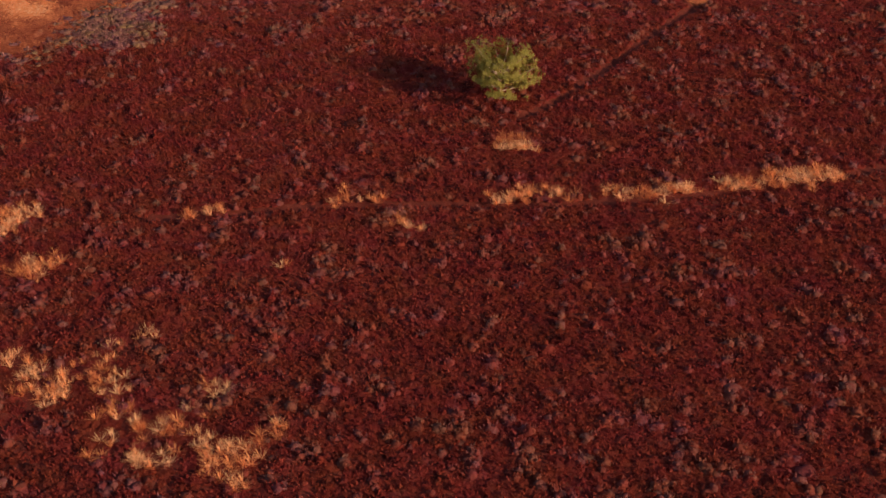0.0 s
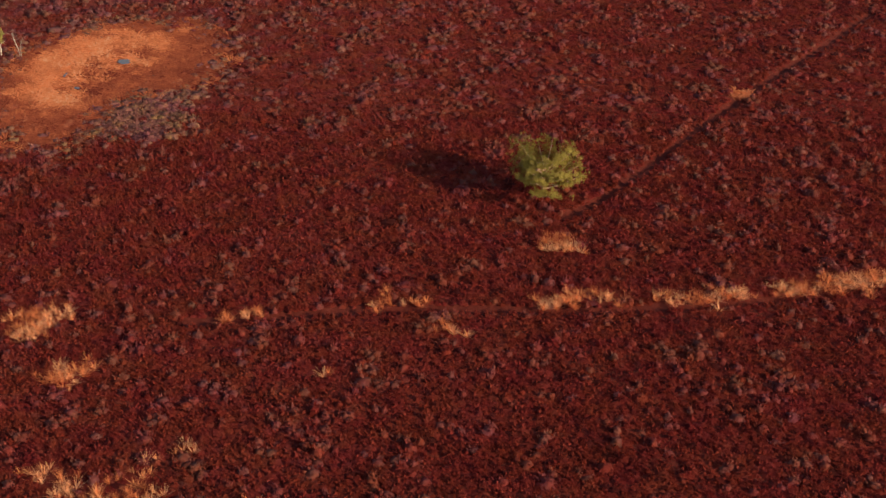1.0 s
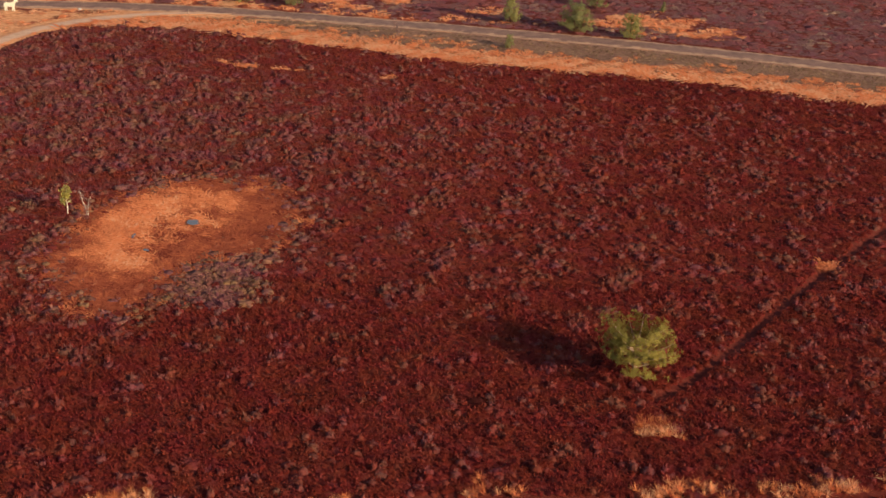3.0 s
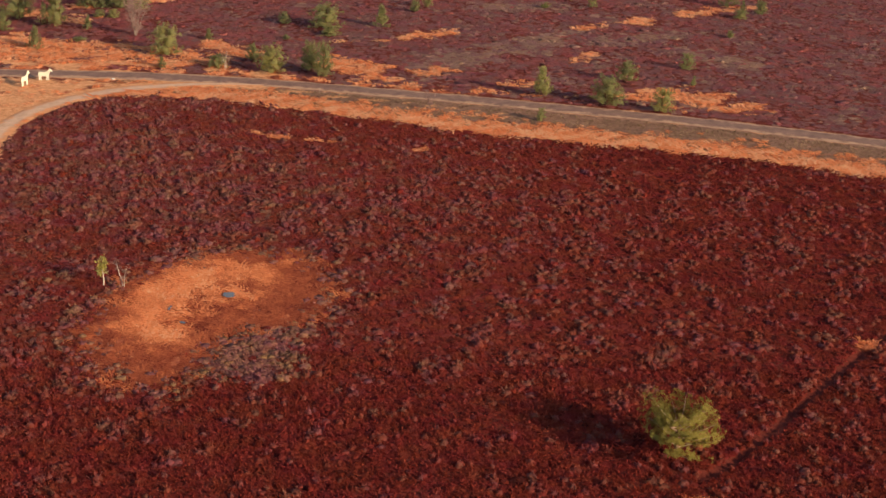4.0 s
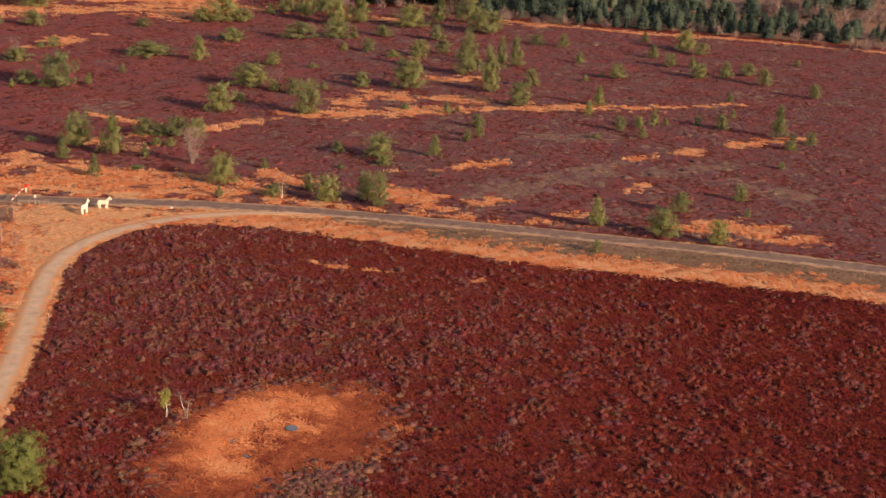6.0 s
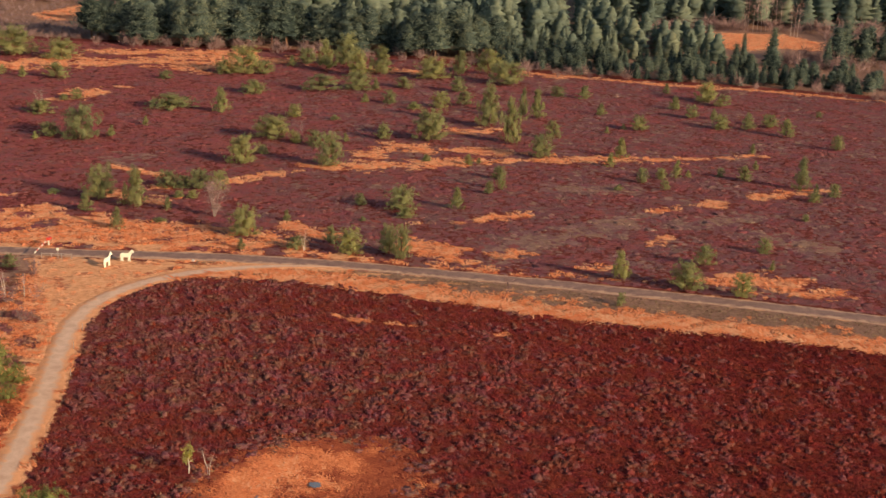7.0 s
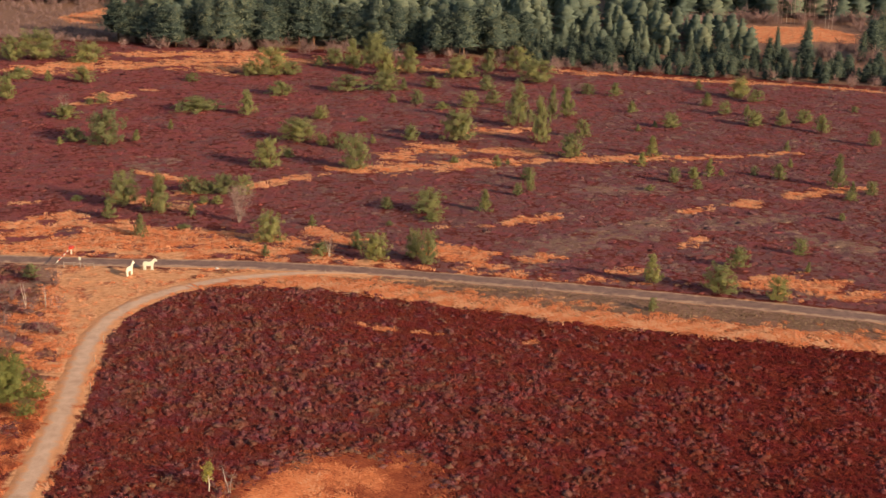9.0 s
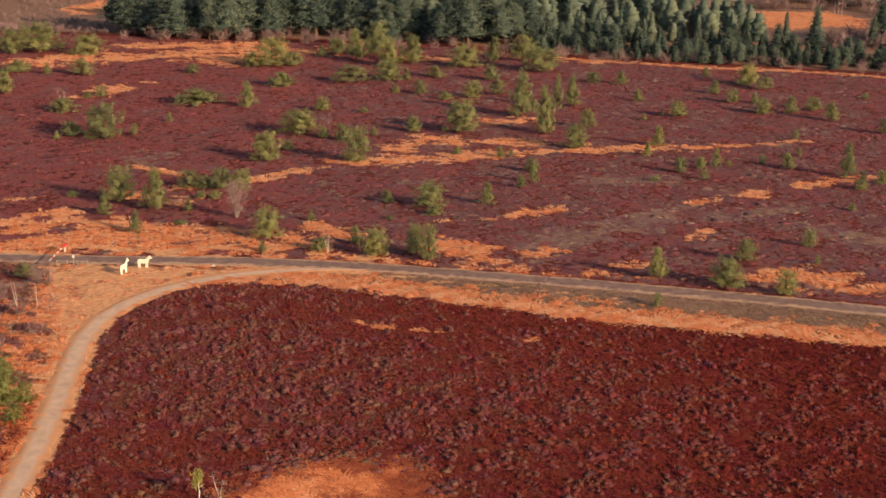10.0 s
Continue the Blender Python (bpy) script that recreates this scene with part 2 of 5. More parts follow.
WEST_PINES = [
    (-86.1, 270.8, 1.3, 1.4, "c"), (-89.1, 311.0, 2.4, 2.3, "r"), (-91.7, 310.1, 1.7, 1.4, "r"), (-76.7, 342.1, 3.4, 1.9, "r"), (-100.9, 336.0, 6.0, 3.8, "r"),
    (-109.0, 336.4, 2.3, 2.2, "c"), (-116.9, 338.4, 7.3, 3.3, "l"), (-110.4, 312.2, 4.9, 4.9, "r"), (-120.5, 366.2, 11.9, 7.3, "r"), (-108.0, 364.4, 9.0, 5.5, "l"),
    (-126.8, 362.7, 6.2, 6.2, "r"), (-59.9, 354.3, 6.8, 5.9, "r"), (-64.7, 352.9, 4.3, 2.8, "r"), (-54.8, 355.0, 4.1, 2.8, "r"), (-53.2, 328.6, 5.8, 3.2, "l"),
    (-38.7, 334.6, 6.9, 3.5, "r"), (-30.0, 338.6, 6.0, 3.6, "r"), (-21.8, 323.2, 3.1, 3.1, "r"), (-10.5, 320.7, 3.7, 3.5, "r"), (-15.9, 317.5, 2.7, 1.8, "l"),
    (-5.1, 324.6, 3.2, 3.1, "r"),
]
NORTH_PINES = [
    (-31.8, 357.2, 5.5, 5.8, "r"), (-26.7, 361.9, 5.5, 5.0, "c"), (-13.4, 358.8, 6.8, 4.3, "r"), (-7.4, 364.4, 4.2, 5.1, "c"), (-40.9, 364.9, 4.7, 6.2, "c"),
    (-46.4, 372.7, 4.3, 3.8, "r"), (-37.0, 374.0, 6.6, 6.6, "r"), (-20.0, 343.5, 4.2, 2.4, "r"), (-49.8, 367.9, 2.3, 2.2, "c"), (4.9, 354.9, 7.0, 4.8, "r"),
    (0.1, 368.7, 5.6, 5.9, "r"), (-6.8, 341.5, 3.9, 3.2, "r"), (-26.2, 339.0, 2.1, 2.2, "c"), (16.5, 341.6, 2.9, 2.2, "r"), (22.6, 340.3, 2.8, 2.4, "c"),
    (25.4, 320.7, 2.2, 2.1, "c"), (32.4, 304.9, 3.5, 2.8, "r"), (42.9, 331.2, 2.5, 2.4, "c"), (45.6, 321.3, 3.2, 3.0, "r"), (51.3, 342.5, 4.9, 3.9, "r"),
    (54.6, 337.4, 3.1, 2.6, "r"),
]
FAR_EAST_PINES = [
    (50.4, 321.3, 1.7, 2.0, "c"), (50.4, 310.5, 3.5, 2.9, "r"), (56.3, 311.2, 2.8, 3.2, "c"), (61.6, 314.8, 3.1, 2.7, "r"), (63.2, 304.7, 3.2, 3.8, "r"),
    (25.2, 300.7, 1.1, 1.3, "c"), (43.4, 352.3, 1.9, 1.8, "c"), (75.3, 329.4, 1.7, 1.4, "r"), (71.4, 293.4, 2.2, 2.9, "r"), (29.0, 305.6, 1.4, 1.1, "c"),
    (37.4, 263.5, 1.2, 1.1, "c"), (58.9, 254.1, 1.2, 1.7, "c"), (-27.3, 323.2, 1.7, 1.6, "c"), (-1.2, 267.0, 1.0, 1.0, "c"), (-19.1, 222.6, 0.9, 0.8, "l"),
]
ROAD = [(-94.8, 197.8), (-70.9, 198.0), (-62.9, 197.8), (-55.1, 198.3), (-39.7, 199.5), (-29.9, 199.2), (-20.0, 198.9), (-4.4, 196.4), (10.4, 194.2), (21.7, 192.0), (28.9, 190.6), (35.9, 189.3), (42.8, 187.7), (47.4, 186.6), (59.2, 183.3), (92.1, 174.0)]
TRACK = [(-19.8, 197.2), (-26.8, 197.5), (-32.7, 195.6), (-38.3, 193.1), (-42.9, 189.5), (-45.8, 186.2), (-48.3, 181.7), (-50.0, 177.2), (-50.3, 172.5), (-50.3, 167.6), (-49.2, 160.4), (-48.2, 153.8), (-47.1, 147.7), (-46.3, 142.0), (-45.7, 136.7), (-45.1, 131.7), (-44.8, 127.7), (-44.2, 121.7)]
VERGE_EDGE = [(-42.7, 188.8), (-34.0, 190.4), (-25.7, 189.8), (-15.0, 187.1), (-3.9, 183.7), (6.7, 180.9), (20.4, 177.7), (33.6, 175.8), (44.4, 173.5), (55.2, 169.9), (85.5, 160.7)]
DITCH_A = [(-3.4, 80.7), (-0.6, 80.9), (7.4, 82.2), (13.2, 82.7), (22.3, 82.7), (27.3, 82.6), (31.6, 83.1), (38.1, 84.0), (43.5, 85.0), (49.1, 86.7), (60.7, 90.4)]
DITCH_B = [(25.4, 96.5), (29.1, 100.0), (37.0, 110.3), (44.0, 119.6), (55.7, 133.2), (63.8, 143.1)]
GRASS_FAR = [
    (-44.8, 243.6, -38.2, 250.2, 2.0), (-38.2, 250.2, -33.8, 253.5, 1.0), (-31.5, 258.4, -21.6, 260.3, 3.0), (-21.6, 260.3, -4.8, 267.0, 3.5),
    (-22.4, 269.1, -18.2, 274.2, 2.8), (-17.4, 279.1, -10.9, 276.5, 2.9), (-3.0, 278.4, 1.8, 277.0, 3.4), (-3.8, 268.0, 13.4, 272.7, 1.6),
    (13.4, 272.7, 24.4, 275.8, 2.8), (24.4, 275.8, 36.1, 277.6, 2.1), (36.1, 277.6, 53.9, 284.4, 1.0), (-7.2, 294.2, 1.8, 298.5, 2.7),
    (-0.6, 226.5, 6.4, 230.5, 1.5), (-12.1, 222.1, -2.7, 224.3, 0.4), (27.9, 236.5, 31.7, 239.6, 1.4), (47.4, 249.4, 53.2, 253.0, 1.6),
    (54.4, 254.3, 62.9, 258.0, 1.2), (26.2, 217.5, 27.7, 220.0, 1.8), (38.0, 242.8, 40.0, 244.1, 1.9),
]
GRASS_EDGE = [
    (10.7, 373.5, 38.2, 366.4, 1.5), (38.1, 365.5, 64.9, 362.7, 2.2), (64.9, 362.7, 86.1, 356.3, 1.5), (86.1, 356.3, 108.2, 350.4, 1.3),
    (17.6, 369.4, 10.7, 373.5, 2.7), (-116.5, 353.2, -109.8, 360.8, 8.0), (-108.3, 356.0, -97.1, 358.3, 2.6), (-98.2, 359.8, -83.5, 366.0, 5.4),
    (-99.5, 378.0, -65.6, 385.4, 4.4), (-84.7, 371.0, -64.5, 379.1, 4.3), (-74.2, 362.2, -63.0, 370.5, 6.8), (-63.6, 373.9, -52.4, 376.3, 5.6),
    (-25.8, 368.6, -20.1, 366.9, 4.0), (-80.9, 358.0, -75.9, 357.0, 1.9), (-90.1, 318.6, -88.0, 321.5, 3.7), (-95.0, 310.3, -88.9, 312.3, 1.5),
    (-84.4, 328.1, -83.8, 328.2, 1.7),
]
GRASS_ROAD = [
    (-77.5, 213.7, -70.5, 221.9, 1.5), (-65.4, 216.9, -49.0, 213.7, 2.4), (-63.0, 233.0, -52.5, 229.0, 1.8), (-66.0, 250.5, -56.3, 246.3, 1.2), (-49.8, 216.4, -36.6, 213.3, 1.4),
    (-76.5, 213.6, -72.0, 215.6, 1.3), (-72.3, 216.5, -70.6, 220.5, 1.9), (-80.2, 227.8, -77.3, 228.8, 0.9), (-72.6, 202.7, -61.2, 205.2, 2.3),
    (-64.6, 208.3, -53.3, 209.4, 2.9), (-57.0, 204.8, -31.4, 206.8, 1.4), (-52.5, 209.5, -38.6, 210.9, 2.0), (-55.6, 236.8, -54.1, 238.1, 1.8),
    (-29.8, 218.4, -23.9, 212.4, 2.1), (-33.3, 211.5, -28.0, 206.3, 1.4), (-10.5, 209.5, -4.8, 208.7, 3.3), (-3.8, 203.9, -2.2, 203.0, 1.6),
    (2.5, 207.2, 5.7, 208.1, 1.6), (31.4, 198.7, 34.4, 198.2, 1.3), (38.4, 199.9, 43.0, 199.8, 3.6), (42.9, 195.4, 49.4, 195.6, 2.0),
    (15.0, 202.6, 18.0, 202.4, 1.3), (-71.3, 213.5, -68.2, 220.1, 2.5), (-56.3, 174.9, -59.8, 187.9, 2.2),
]
GRASS_NEAR = [
    (-0.6, 80.5, -0.4, 80.5, 0.4), (0.9, 81.5, 1.7, 81.7, 0.7), (9.9, 82.6, 10.1, 82.6, 0.4), (10.7, 83.2, 11.2, 83.4, 0.7),
    (13.0, 83.0, 13.4, 83.1, 0.7), (22.5, 83.4, 27.5, 83.8, 1.0), (27.6, 83.3, 27.6, 83.3, 0.3), (31.7, 83.9, 33.7, 84.1, 1.1),
    (33.7, 83.9, 38.0, 84.5, 0.8), (41.1, 84.9, 43.4, 85.3, 1.0), (45.5, 86.1, 49.1, 86.6, 1.5), (24.5, 91.9, 25.3, 91.3, 1.2),
    (15.0, 80.3, 16.2, 79.1, 0.9), (44.6, 121.5, 45.3, 121.4, 0.7), (6.4, 74.3, 6.7, 74.2, 0.5), (-15.5, 81.0, -14.4, 81.3, 0.7),
    (-14.0, 79.3, -13.0, 81.6, 0.7), (-10.2, 74.2, -10.8, 73.5, 0.9), (-2.5, 65.1, -1.9, 65.3, 0.4),
]
GRASS_CORNER = [
    (-9.8, 63.3, -8.7, 62.1, 1.1), (-7.7, 59.0, -6.0, 61.2, 1.2), (-4.7, 62.1, -2.7, 61.5, 1.2), (-3.3, 59.8, -2.0, 60.3, 0.8),
    (-3.0, 54.0, -2.4, 56.0, 0.5), (-2.6, 57.6, -1.2, 57.3, 1.1), (-0.7, 56.0, 1.2, 57.5, 1.1), (-1.0, 53.7, 1.0, 53.2, 0.8),
    (3.1, 55.4, 4.7, 52.9, 1.1), (3.7, 60.3, 3.9, 59.7, 0.9), (7.1, 55.9, 7.8, 56.7, 0.7), (3.6, 54.4, 6.3, 53.9, 1.1),
    (4.8, 51.9, 5.8, 50.9, 0.8), (-10.9, 74.0, -9.8, 74.3, 1.4), (-13.7, 78.8, -13.4, 81.1, 1.3), (-2.7, 65.0, -2.0, 65.3, 0.7),
    (-12.1, 81.1, -11.7, 81.1, 0.7),
]
GRASS_MEADOW = [
    (-18.0, 175.6, -15.0, 174.6, 0.9), (-11.3, 174.4, -8.8, 173.7, 0.5), (2.2, 171.9, 2.9, 172.0, 0.6),
]
BARE_STRIPS = [
    (-10.6, 193.1, -3.5, 192.6, 0.4), (-20.3, 195.1, -11.1, 194.5, 0.2), (-3.5, 192.6, 14.1, 188.1, 0.2),
]
PALE_HEATHER = [
    (5.3, 212.5, 17.0, 222.6, 4.2), (17.0, 224.2, 22.6, 229.5, 3.9), (31.3, 228.8, 43.7, 235.7, 2.7), (45.1, 223.9, 54.7, 218.9, 3.1),
    (-65.8, 254.2, -64.7, 259.9, 3.5), (13.9, 250.0, 25.4, 251.2, 3.1),
]
CLEARING_BRIGHT = [
    (-12.4, 133.0, -15.6, 132.4, 1.9), (-15.6, 132.4, -18.7, 131.5, 2.2), (-18.7, 131.5, -21.9, 128.2, 2.1), (-21.9, 128.2, -22.6, 124.7, 1.9),
    (-22.6, 124.7, -21.7, 120.5, 2.2), (-21.7, 120.5, -20.0, 117.0, 1.8), (-16.3, 125.3, -13.9, 127.5, 0.8),
]
CLEARING = [(-25.0, 125.7), (-24.3, 130.6), (-21.7, 133.7), (-17.8, 136.1), (-13.0, 137.3), (-9.5, 136.7), (-6.7, 132.5), (-6.2, 127.0), (-7.5, 122.6), (-10.5, 120.7), (-14.0, 119.2), (-15.8, 116.5), (-16.3, 112.1), (-18.2, 108.9), (-20.8, 108.5), (-24.1, 110.9), (-27.1, 117.4), (-26.3, 121.7)]
CLEARING_CORE = [(-23.0, 126.5), (-19.6, 132.5), (-14.1, 133.9), (-11.6, 131.7), (-11.7, 127.7), (-13.5, 123.7), (-16.3, 121.0), (-18.1, 117.4), (-20.0, 115.5), (-22.2, 117.6), (-21.8, 121.1)]
GREY_PATCH = [(-17.2, 118.6), (-13.6, 120.1), (-8.3, 121.8), (-7.7, 118.4), (-8.2, 111.8), (-11.3, 109.5), (-15.3, 110.2)]
SAND = [(-63.9, 194.8), (-58.5, 196.4), (-44.5, 196.7), (-36.5, 195.5), (-43.4, 191.9), (-47.0, 187.9), (-49.5, 182.0), (-50.8, 177.6), (-51.1, 171.4), (-51.9, 167.5), (-56.0, 175.0), (-60.1, 185.5)]
FIELD_EAST = [(56.7, 459.3), (76.0, 470.3), (94.0, 470.6), (102.7, 456.7), (97.8, 437.6), (88.3, 440.6), (74.9, 431.1), (61.8, 444.7)]
FIELD_WEST = [(-139.5, 442.2), (-130.9, 471.3), (-120.9, 434.8), (-131.1, 431.5)]

GRASS_STREAKS = [GRASS_FAR, GRASS_EDGE, GRASS_ROAD, GRASS_NEAR, GRASS_CORNER, GRASS_MEADOW]


def seg_dist(x, y, a, b):
    ax, ay, bx, by = a[0], a[1], b[0], b[1]
    dx, dy = bx - ax, by - ay
    s = np.clip(((x - ax) * dx + (y - ay) * dy) / max(dx * dx + dy * dy, 1e-9), 0, 1)
    return np.hypot(x - ax - s * dx, y - ay - s * dy)


def line_dist(x, y, line):
    d = np.full(x.shape, 1e9)
    for a, b in zip(line, line[1:]):
        d = np.minimum(d, seg_dist(x, y, a, b))
    return d


def inside(x, y, poly):
    r = np.zeros(x.shape, bool)
    for (ax, ay), (bx, by) in zip(poly, poly[1:] + poly[:1]):
        cut = (ay > y) != (by > y)
        r ^= cut & (x < (bx - ax) * (y - ay) / ((by - ay) or 1e-9) + ax)
    return r


def poly_weight(x, y, poly, soft):
    d = line_dist(x, y, poly + poly[:1])
    return np.clip(0.5 + np.where(inside(x, y, poly), d, -d) / (2 * soft), 0, 1)


def streak_weight(x, y, streaks, soft=1.0):
    w = np.zeros(x.shape)
    for ax, ay, bx, by, h in streaks:
        near = (x > min(ax, bx) - 3 * h - 2) & (x < max(ax, bx) + 3 * h + 2) & (y > min(ay, by) - 3 * h - 2) & (y < max(ay, by) + 3 * h + 2)
        d = seg_dist(x[near], y[near], (ax, ay), (bx, by))
        rag = 0.30 + 1.25 * wave(x[near] * 0.45, y[near], 2.0 + 1.0 * h, 19)
        w[near] = np.maximum(w[near], np.clip(1.25 - d / (h * soft * rag) * 0.75, 0, 1))
    return w


def wave(x, y, size, seed):
    """Smooth random field, about 0 to 1, with lumps of that size."""
    r = np.random.RandomState(seed)
    v = np.zeros(x.shape)
    for _ in range(9):
        a, k, p = r.uniform(0, 6.283), r.uniform(0.6, 1.7) * 6.283 / size, r.uniform(0, 6.283)
        v += np.sin((x * np.cos(a) + y * np.sin(a)) * k + p)
    return np.clip(0.5 + v / 8.5, 0, 1)


FIELD = [p for p in TRACK[2:]] + [(60.0, 121.0)] + VERGE_EDGE[::-1]
VERGE = VERGE_EDGE + [p for p in reversed(ROAD) if p[0] > -42]


def ragged(x, y):
    """How far tussocks push the verge's border to and fro."""
    return 1.5 * (wave(x, y, 5.0, 67) - 0.5) + 1.0 * (wave(x, y, 1.6, 68) - 0.5)


def zones(x, y):
    """Weights of dry grass, bare sand and pale heather, and the distance to the road and the track."""
    road, track = line_dist(x, y, ROAD), line_dist(x, y, TRACK)
    grass = np.zeros(x.shape)
    for s in GRASS_STREAKS:
        grass = np.maximum(grass, streak_weight(x, y, s))
    grass = np.where(y > 216, np.clip(grass * (0.22 + 1.45 * wave(x * 0.45, y, 3.2, 14)), 0, 1), grass)
    verge = poly_weight(x, y + ragged(x, y), VERGE, 0.8)
    edge = line_dist(x, y + ragged(x, y), VERGE_EDGE)
    tuss = wave(x, y, 5.0, 5)
    grass = np.maximum(grass, verge * np.clip(1.5 - edge / 5.5 + (tuss - 0.5) * 0.8, 0, 1))
    outer = poly_weight(x, y, CLEARING, 4.0)
    grass = np.maximum(grass, np.clip(outer * 1.15, 0, 1) * (0.78 + 0.40 * wave(x, y, 2.2, 6)))
    grass = np.maximum(grass, poly_weight(x, y, CLEARING_CORE, 2.6))
    # rough verge beyond the road, more grassy towards the junction
    beyond = (y > 197) & (y < 216)
    grass = np.maximum(grass, np.where(beyond & (x < -26), 0.62 * np.clip(1.9 - np.abs(y - 205) / 7, 0, 1) * np.clip(2.3 * wave(x * 0.6, y, 4.5, 8) - 0.40, 0, 1.4), 0))
    grass = np.maximum(grass, np.where(beyond & (x >= -26), 0.75 * np.clip(1.2 - (road - 2) / 5, 0, 1) * np.clip(1.5 * wave(x * 0.6, y, 4.0, 9) - 0.12, 0, 1), 0))
    # shoulders of the track
    inner = inside(x, y, FIELD)
    grass = np.maximum(grass, np.clip(1.55 - track / np.where(inner, 1.9, 3.6), 0, 0.8) * (0.35 + wave(x, y, 4.0, 12)))
    west = (x < -50) & (y > 120) & (y < 196)
    grass = np.maximum(grass, np.where(west, np.clip(1.5 - track / 13.0, 0, 1) * np.clip(2.2 * wave(x, y, 6.0, 65) - 0.50, 0, 1), 0))
    field = np.maximum(poly_weight(x, y, FIELD_EAST, 3.0), poly_weight(x, y, FIELD_WEST, 3.0))
    grass = np.maximum(grass, field)
    sandy = poly_weight(x, y, SAND, 1.5)
    grass = np.maximum(grass, sandy * (0.25 + 0.75 * wave(x, y, 5.0, 16)))
    sand = sandy * (0.45 + 0.5 * wave(x, y, 6.0, 17))
    sand = np.maximum(sand, np.clip(2.0 - road / 1.7, 0, 1) * (0.15 + 0.6 * wave(x, y, 4.0, 66)))
    sand = np.maximum(sand, np.clip(2.0 - track / 1.5, 0, 1) * 0.9)
    sand = np.maximum(sand, np.where(west, np.clip(1.7 - track / 4.0, 0, 1) * (0.22 + 0.62 * wave(x, y, 3.0, 20)), 0))
    sand = np.maximum(sand, verge * np.clip((edge - 6.0) / 5.0, 0, 0.3) * (0.1 + wave(x, y, 3.5, 18)))
    pale_verge = verge * np.clip((edge - 3.0) / 3.0, 0, 1)
    sand = np.maximum(sand, np.where(beyond & (x < -15), np.clip(2.6 * wave(x * 0.5, y, 5.0, 22) - 1.1, 0, 0.8) * np.clip(1.8 - road / 7, 0, 1), 0))
    sand = np.maximum(sand, np.where(y > 214, 0.62 * grass, np.where(y > 150, 0.5 * grass, 0)))
    sand = np.maximum(sand, 0.8 * field)
    sand = np.maximum(sand, streak_weight(x, y, BARE_STRIPS))
    pale = np.maximum(streak_weight(x, y, PALE_HEATHER) * 0.8, 1.0 * poly_weight(x, y, GREY_PATCH, 2.5))
    pale = np.maximum(pale, 0.5 * outer)
    pale = np.maximum(pale, np.where(west, 0.30 + 0.5 * wave(x, y, 7.0, 15), 0))
    pale = np.maximum(pale, pale_verge)
    pale = np.maximum(pale, np.clip((y - np.interp(x, [-150, -20, 10, 130], [398, 392, 378, 352])) / 6, 0, 0.85))
    return grass, sand, pale, road, track


# ---- mesh helpers ----
def mesh_of(name, verts, tris, material, tone=None, extra=(), smooth=False):
    """A mesh of triangles from arrays; tone and extra are values for each vertex."""
    me = bpy.data.meshes.new(name)
    verts, tris = np.asarray(verts, np.float32), np.asarray(tris, np.int32)
    me.vertices.add(len(verts))
    me.vertices.foreach_set("co", verts.ravel())
    me.loops.add(tris.size)
    me.loops.foreach_set("vertex_index", tris.ravel())
    me.polygons.add(len(tris))
    me.polygons.foreach_set("loop_start", np.arange(0, tris.size, 3, dtype=np.int32))
    me.polygons.foreach_set("loop_total", np.full(len(tris), 3, np.int32))
    if smooth:
        me.polygons.foreach_set("use_smooth", np.ones(len(tris), bool))
    me.update(calc_edges=True)
    for key, values in ([("tone", tone)] if tone is not None else []) + list(extra):
        a = me.attributes.new(key, "FLOAT", "POINT")
        a.data.foreach_set("value", np.asarray(values, np.float32))
    me.materials.append(material)
    return me


def part(name, bm, material, parent, label=""):
    """Links a bmesh, or a finished mesh, as one part under a thing."""
    if isinstance(bm, bpy.types.Mesh):
        me = bm
    else:
        me = bpy.data.meshes.new(name)
        bm.to_mesh(me)
        bm.free()
        me.materials.append(material)
    ob = new(name, me)
    ob.parent = parent
    return tagged(ob, label)


def scatter(templates, pos, size, tone, rng, spread=0.12, turn=None):
    """Copies of plant templates joined into arrays: pos (n, 3), size (n, 2) as width and height, tone (n)."""
    vs, ts, tn, base = [], [], [], 0
    pick = rng.integers(len(templates), size=len(pos))
    for k, (tv, tt) in enumerate(templates):
        sel = np.nonzero(pick == k)[0]
        if not len(sel):
            continue
        a = rng.uniform(0, 6.2832, len(sel)) if turn is None else turn[sel]
        c, s = np.cos(a)[:, None], np.sin(a)[:, None]
        w, h = size[sel, 0:1], size[sel, 1:2]
        x, y = (tv[None, :, 0] * c - tv[None, :, 1] * s) * w, (tv[None, :, 0] * s + tv[None, :, 1] * c) * w
        v = np.stack([x + pos[sel, 0:1], y + pos[sel, 1:2], tv[None, :, 2] * h + pos[sel, 2:3]], -1)
        vs.append(v.reshape(-1, 3))
        ts.append((tt[None] + (np.arange(len(sel)) * len(tv))[:, None, None]).reshape(-1, 3) + base)
        tn.append((tone[sel, None] + rng.uniform(-spread, spread, (len(sel), len(tv)))).ravel())
        base += len(sel) * len(tv)
    return np.concatenate(vs), np.concatenate(ts), np.clip(np.concatenate(tn), 0, 1)


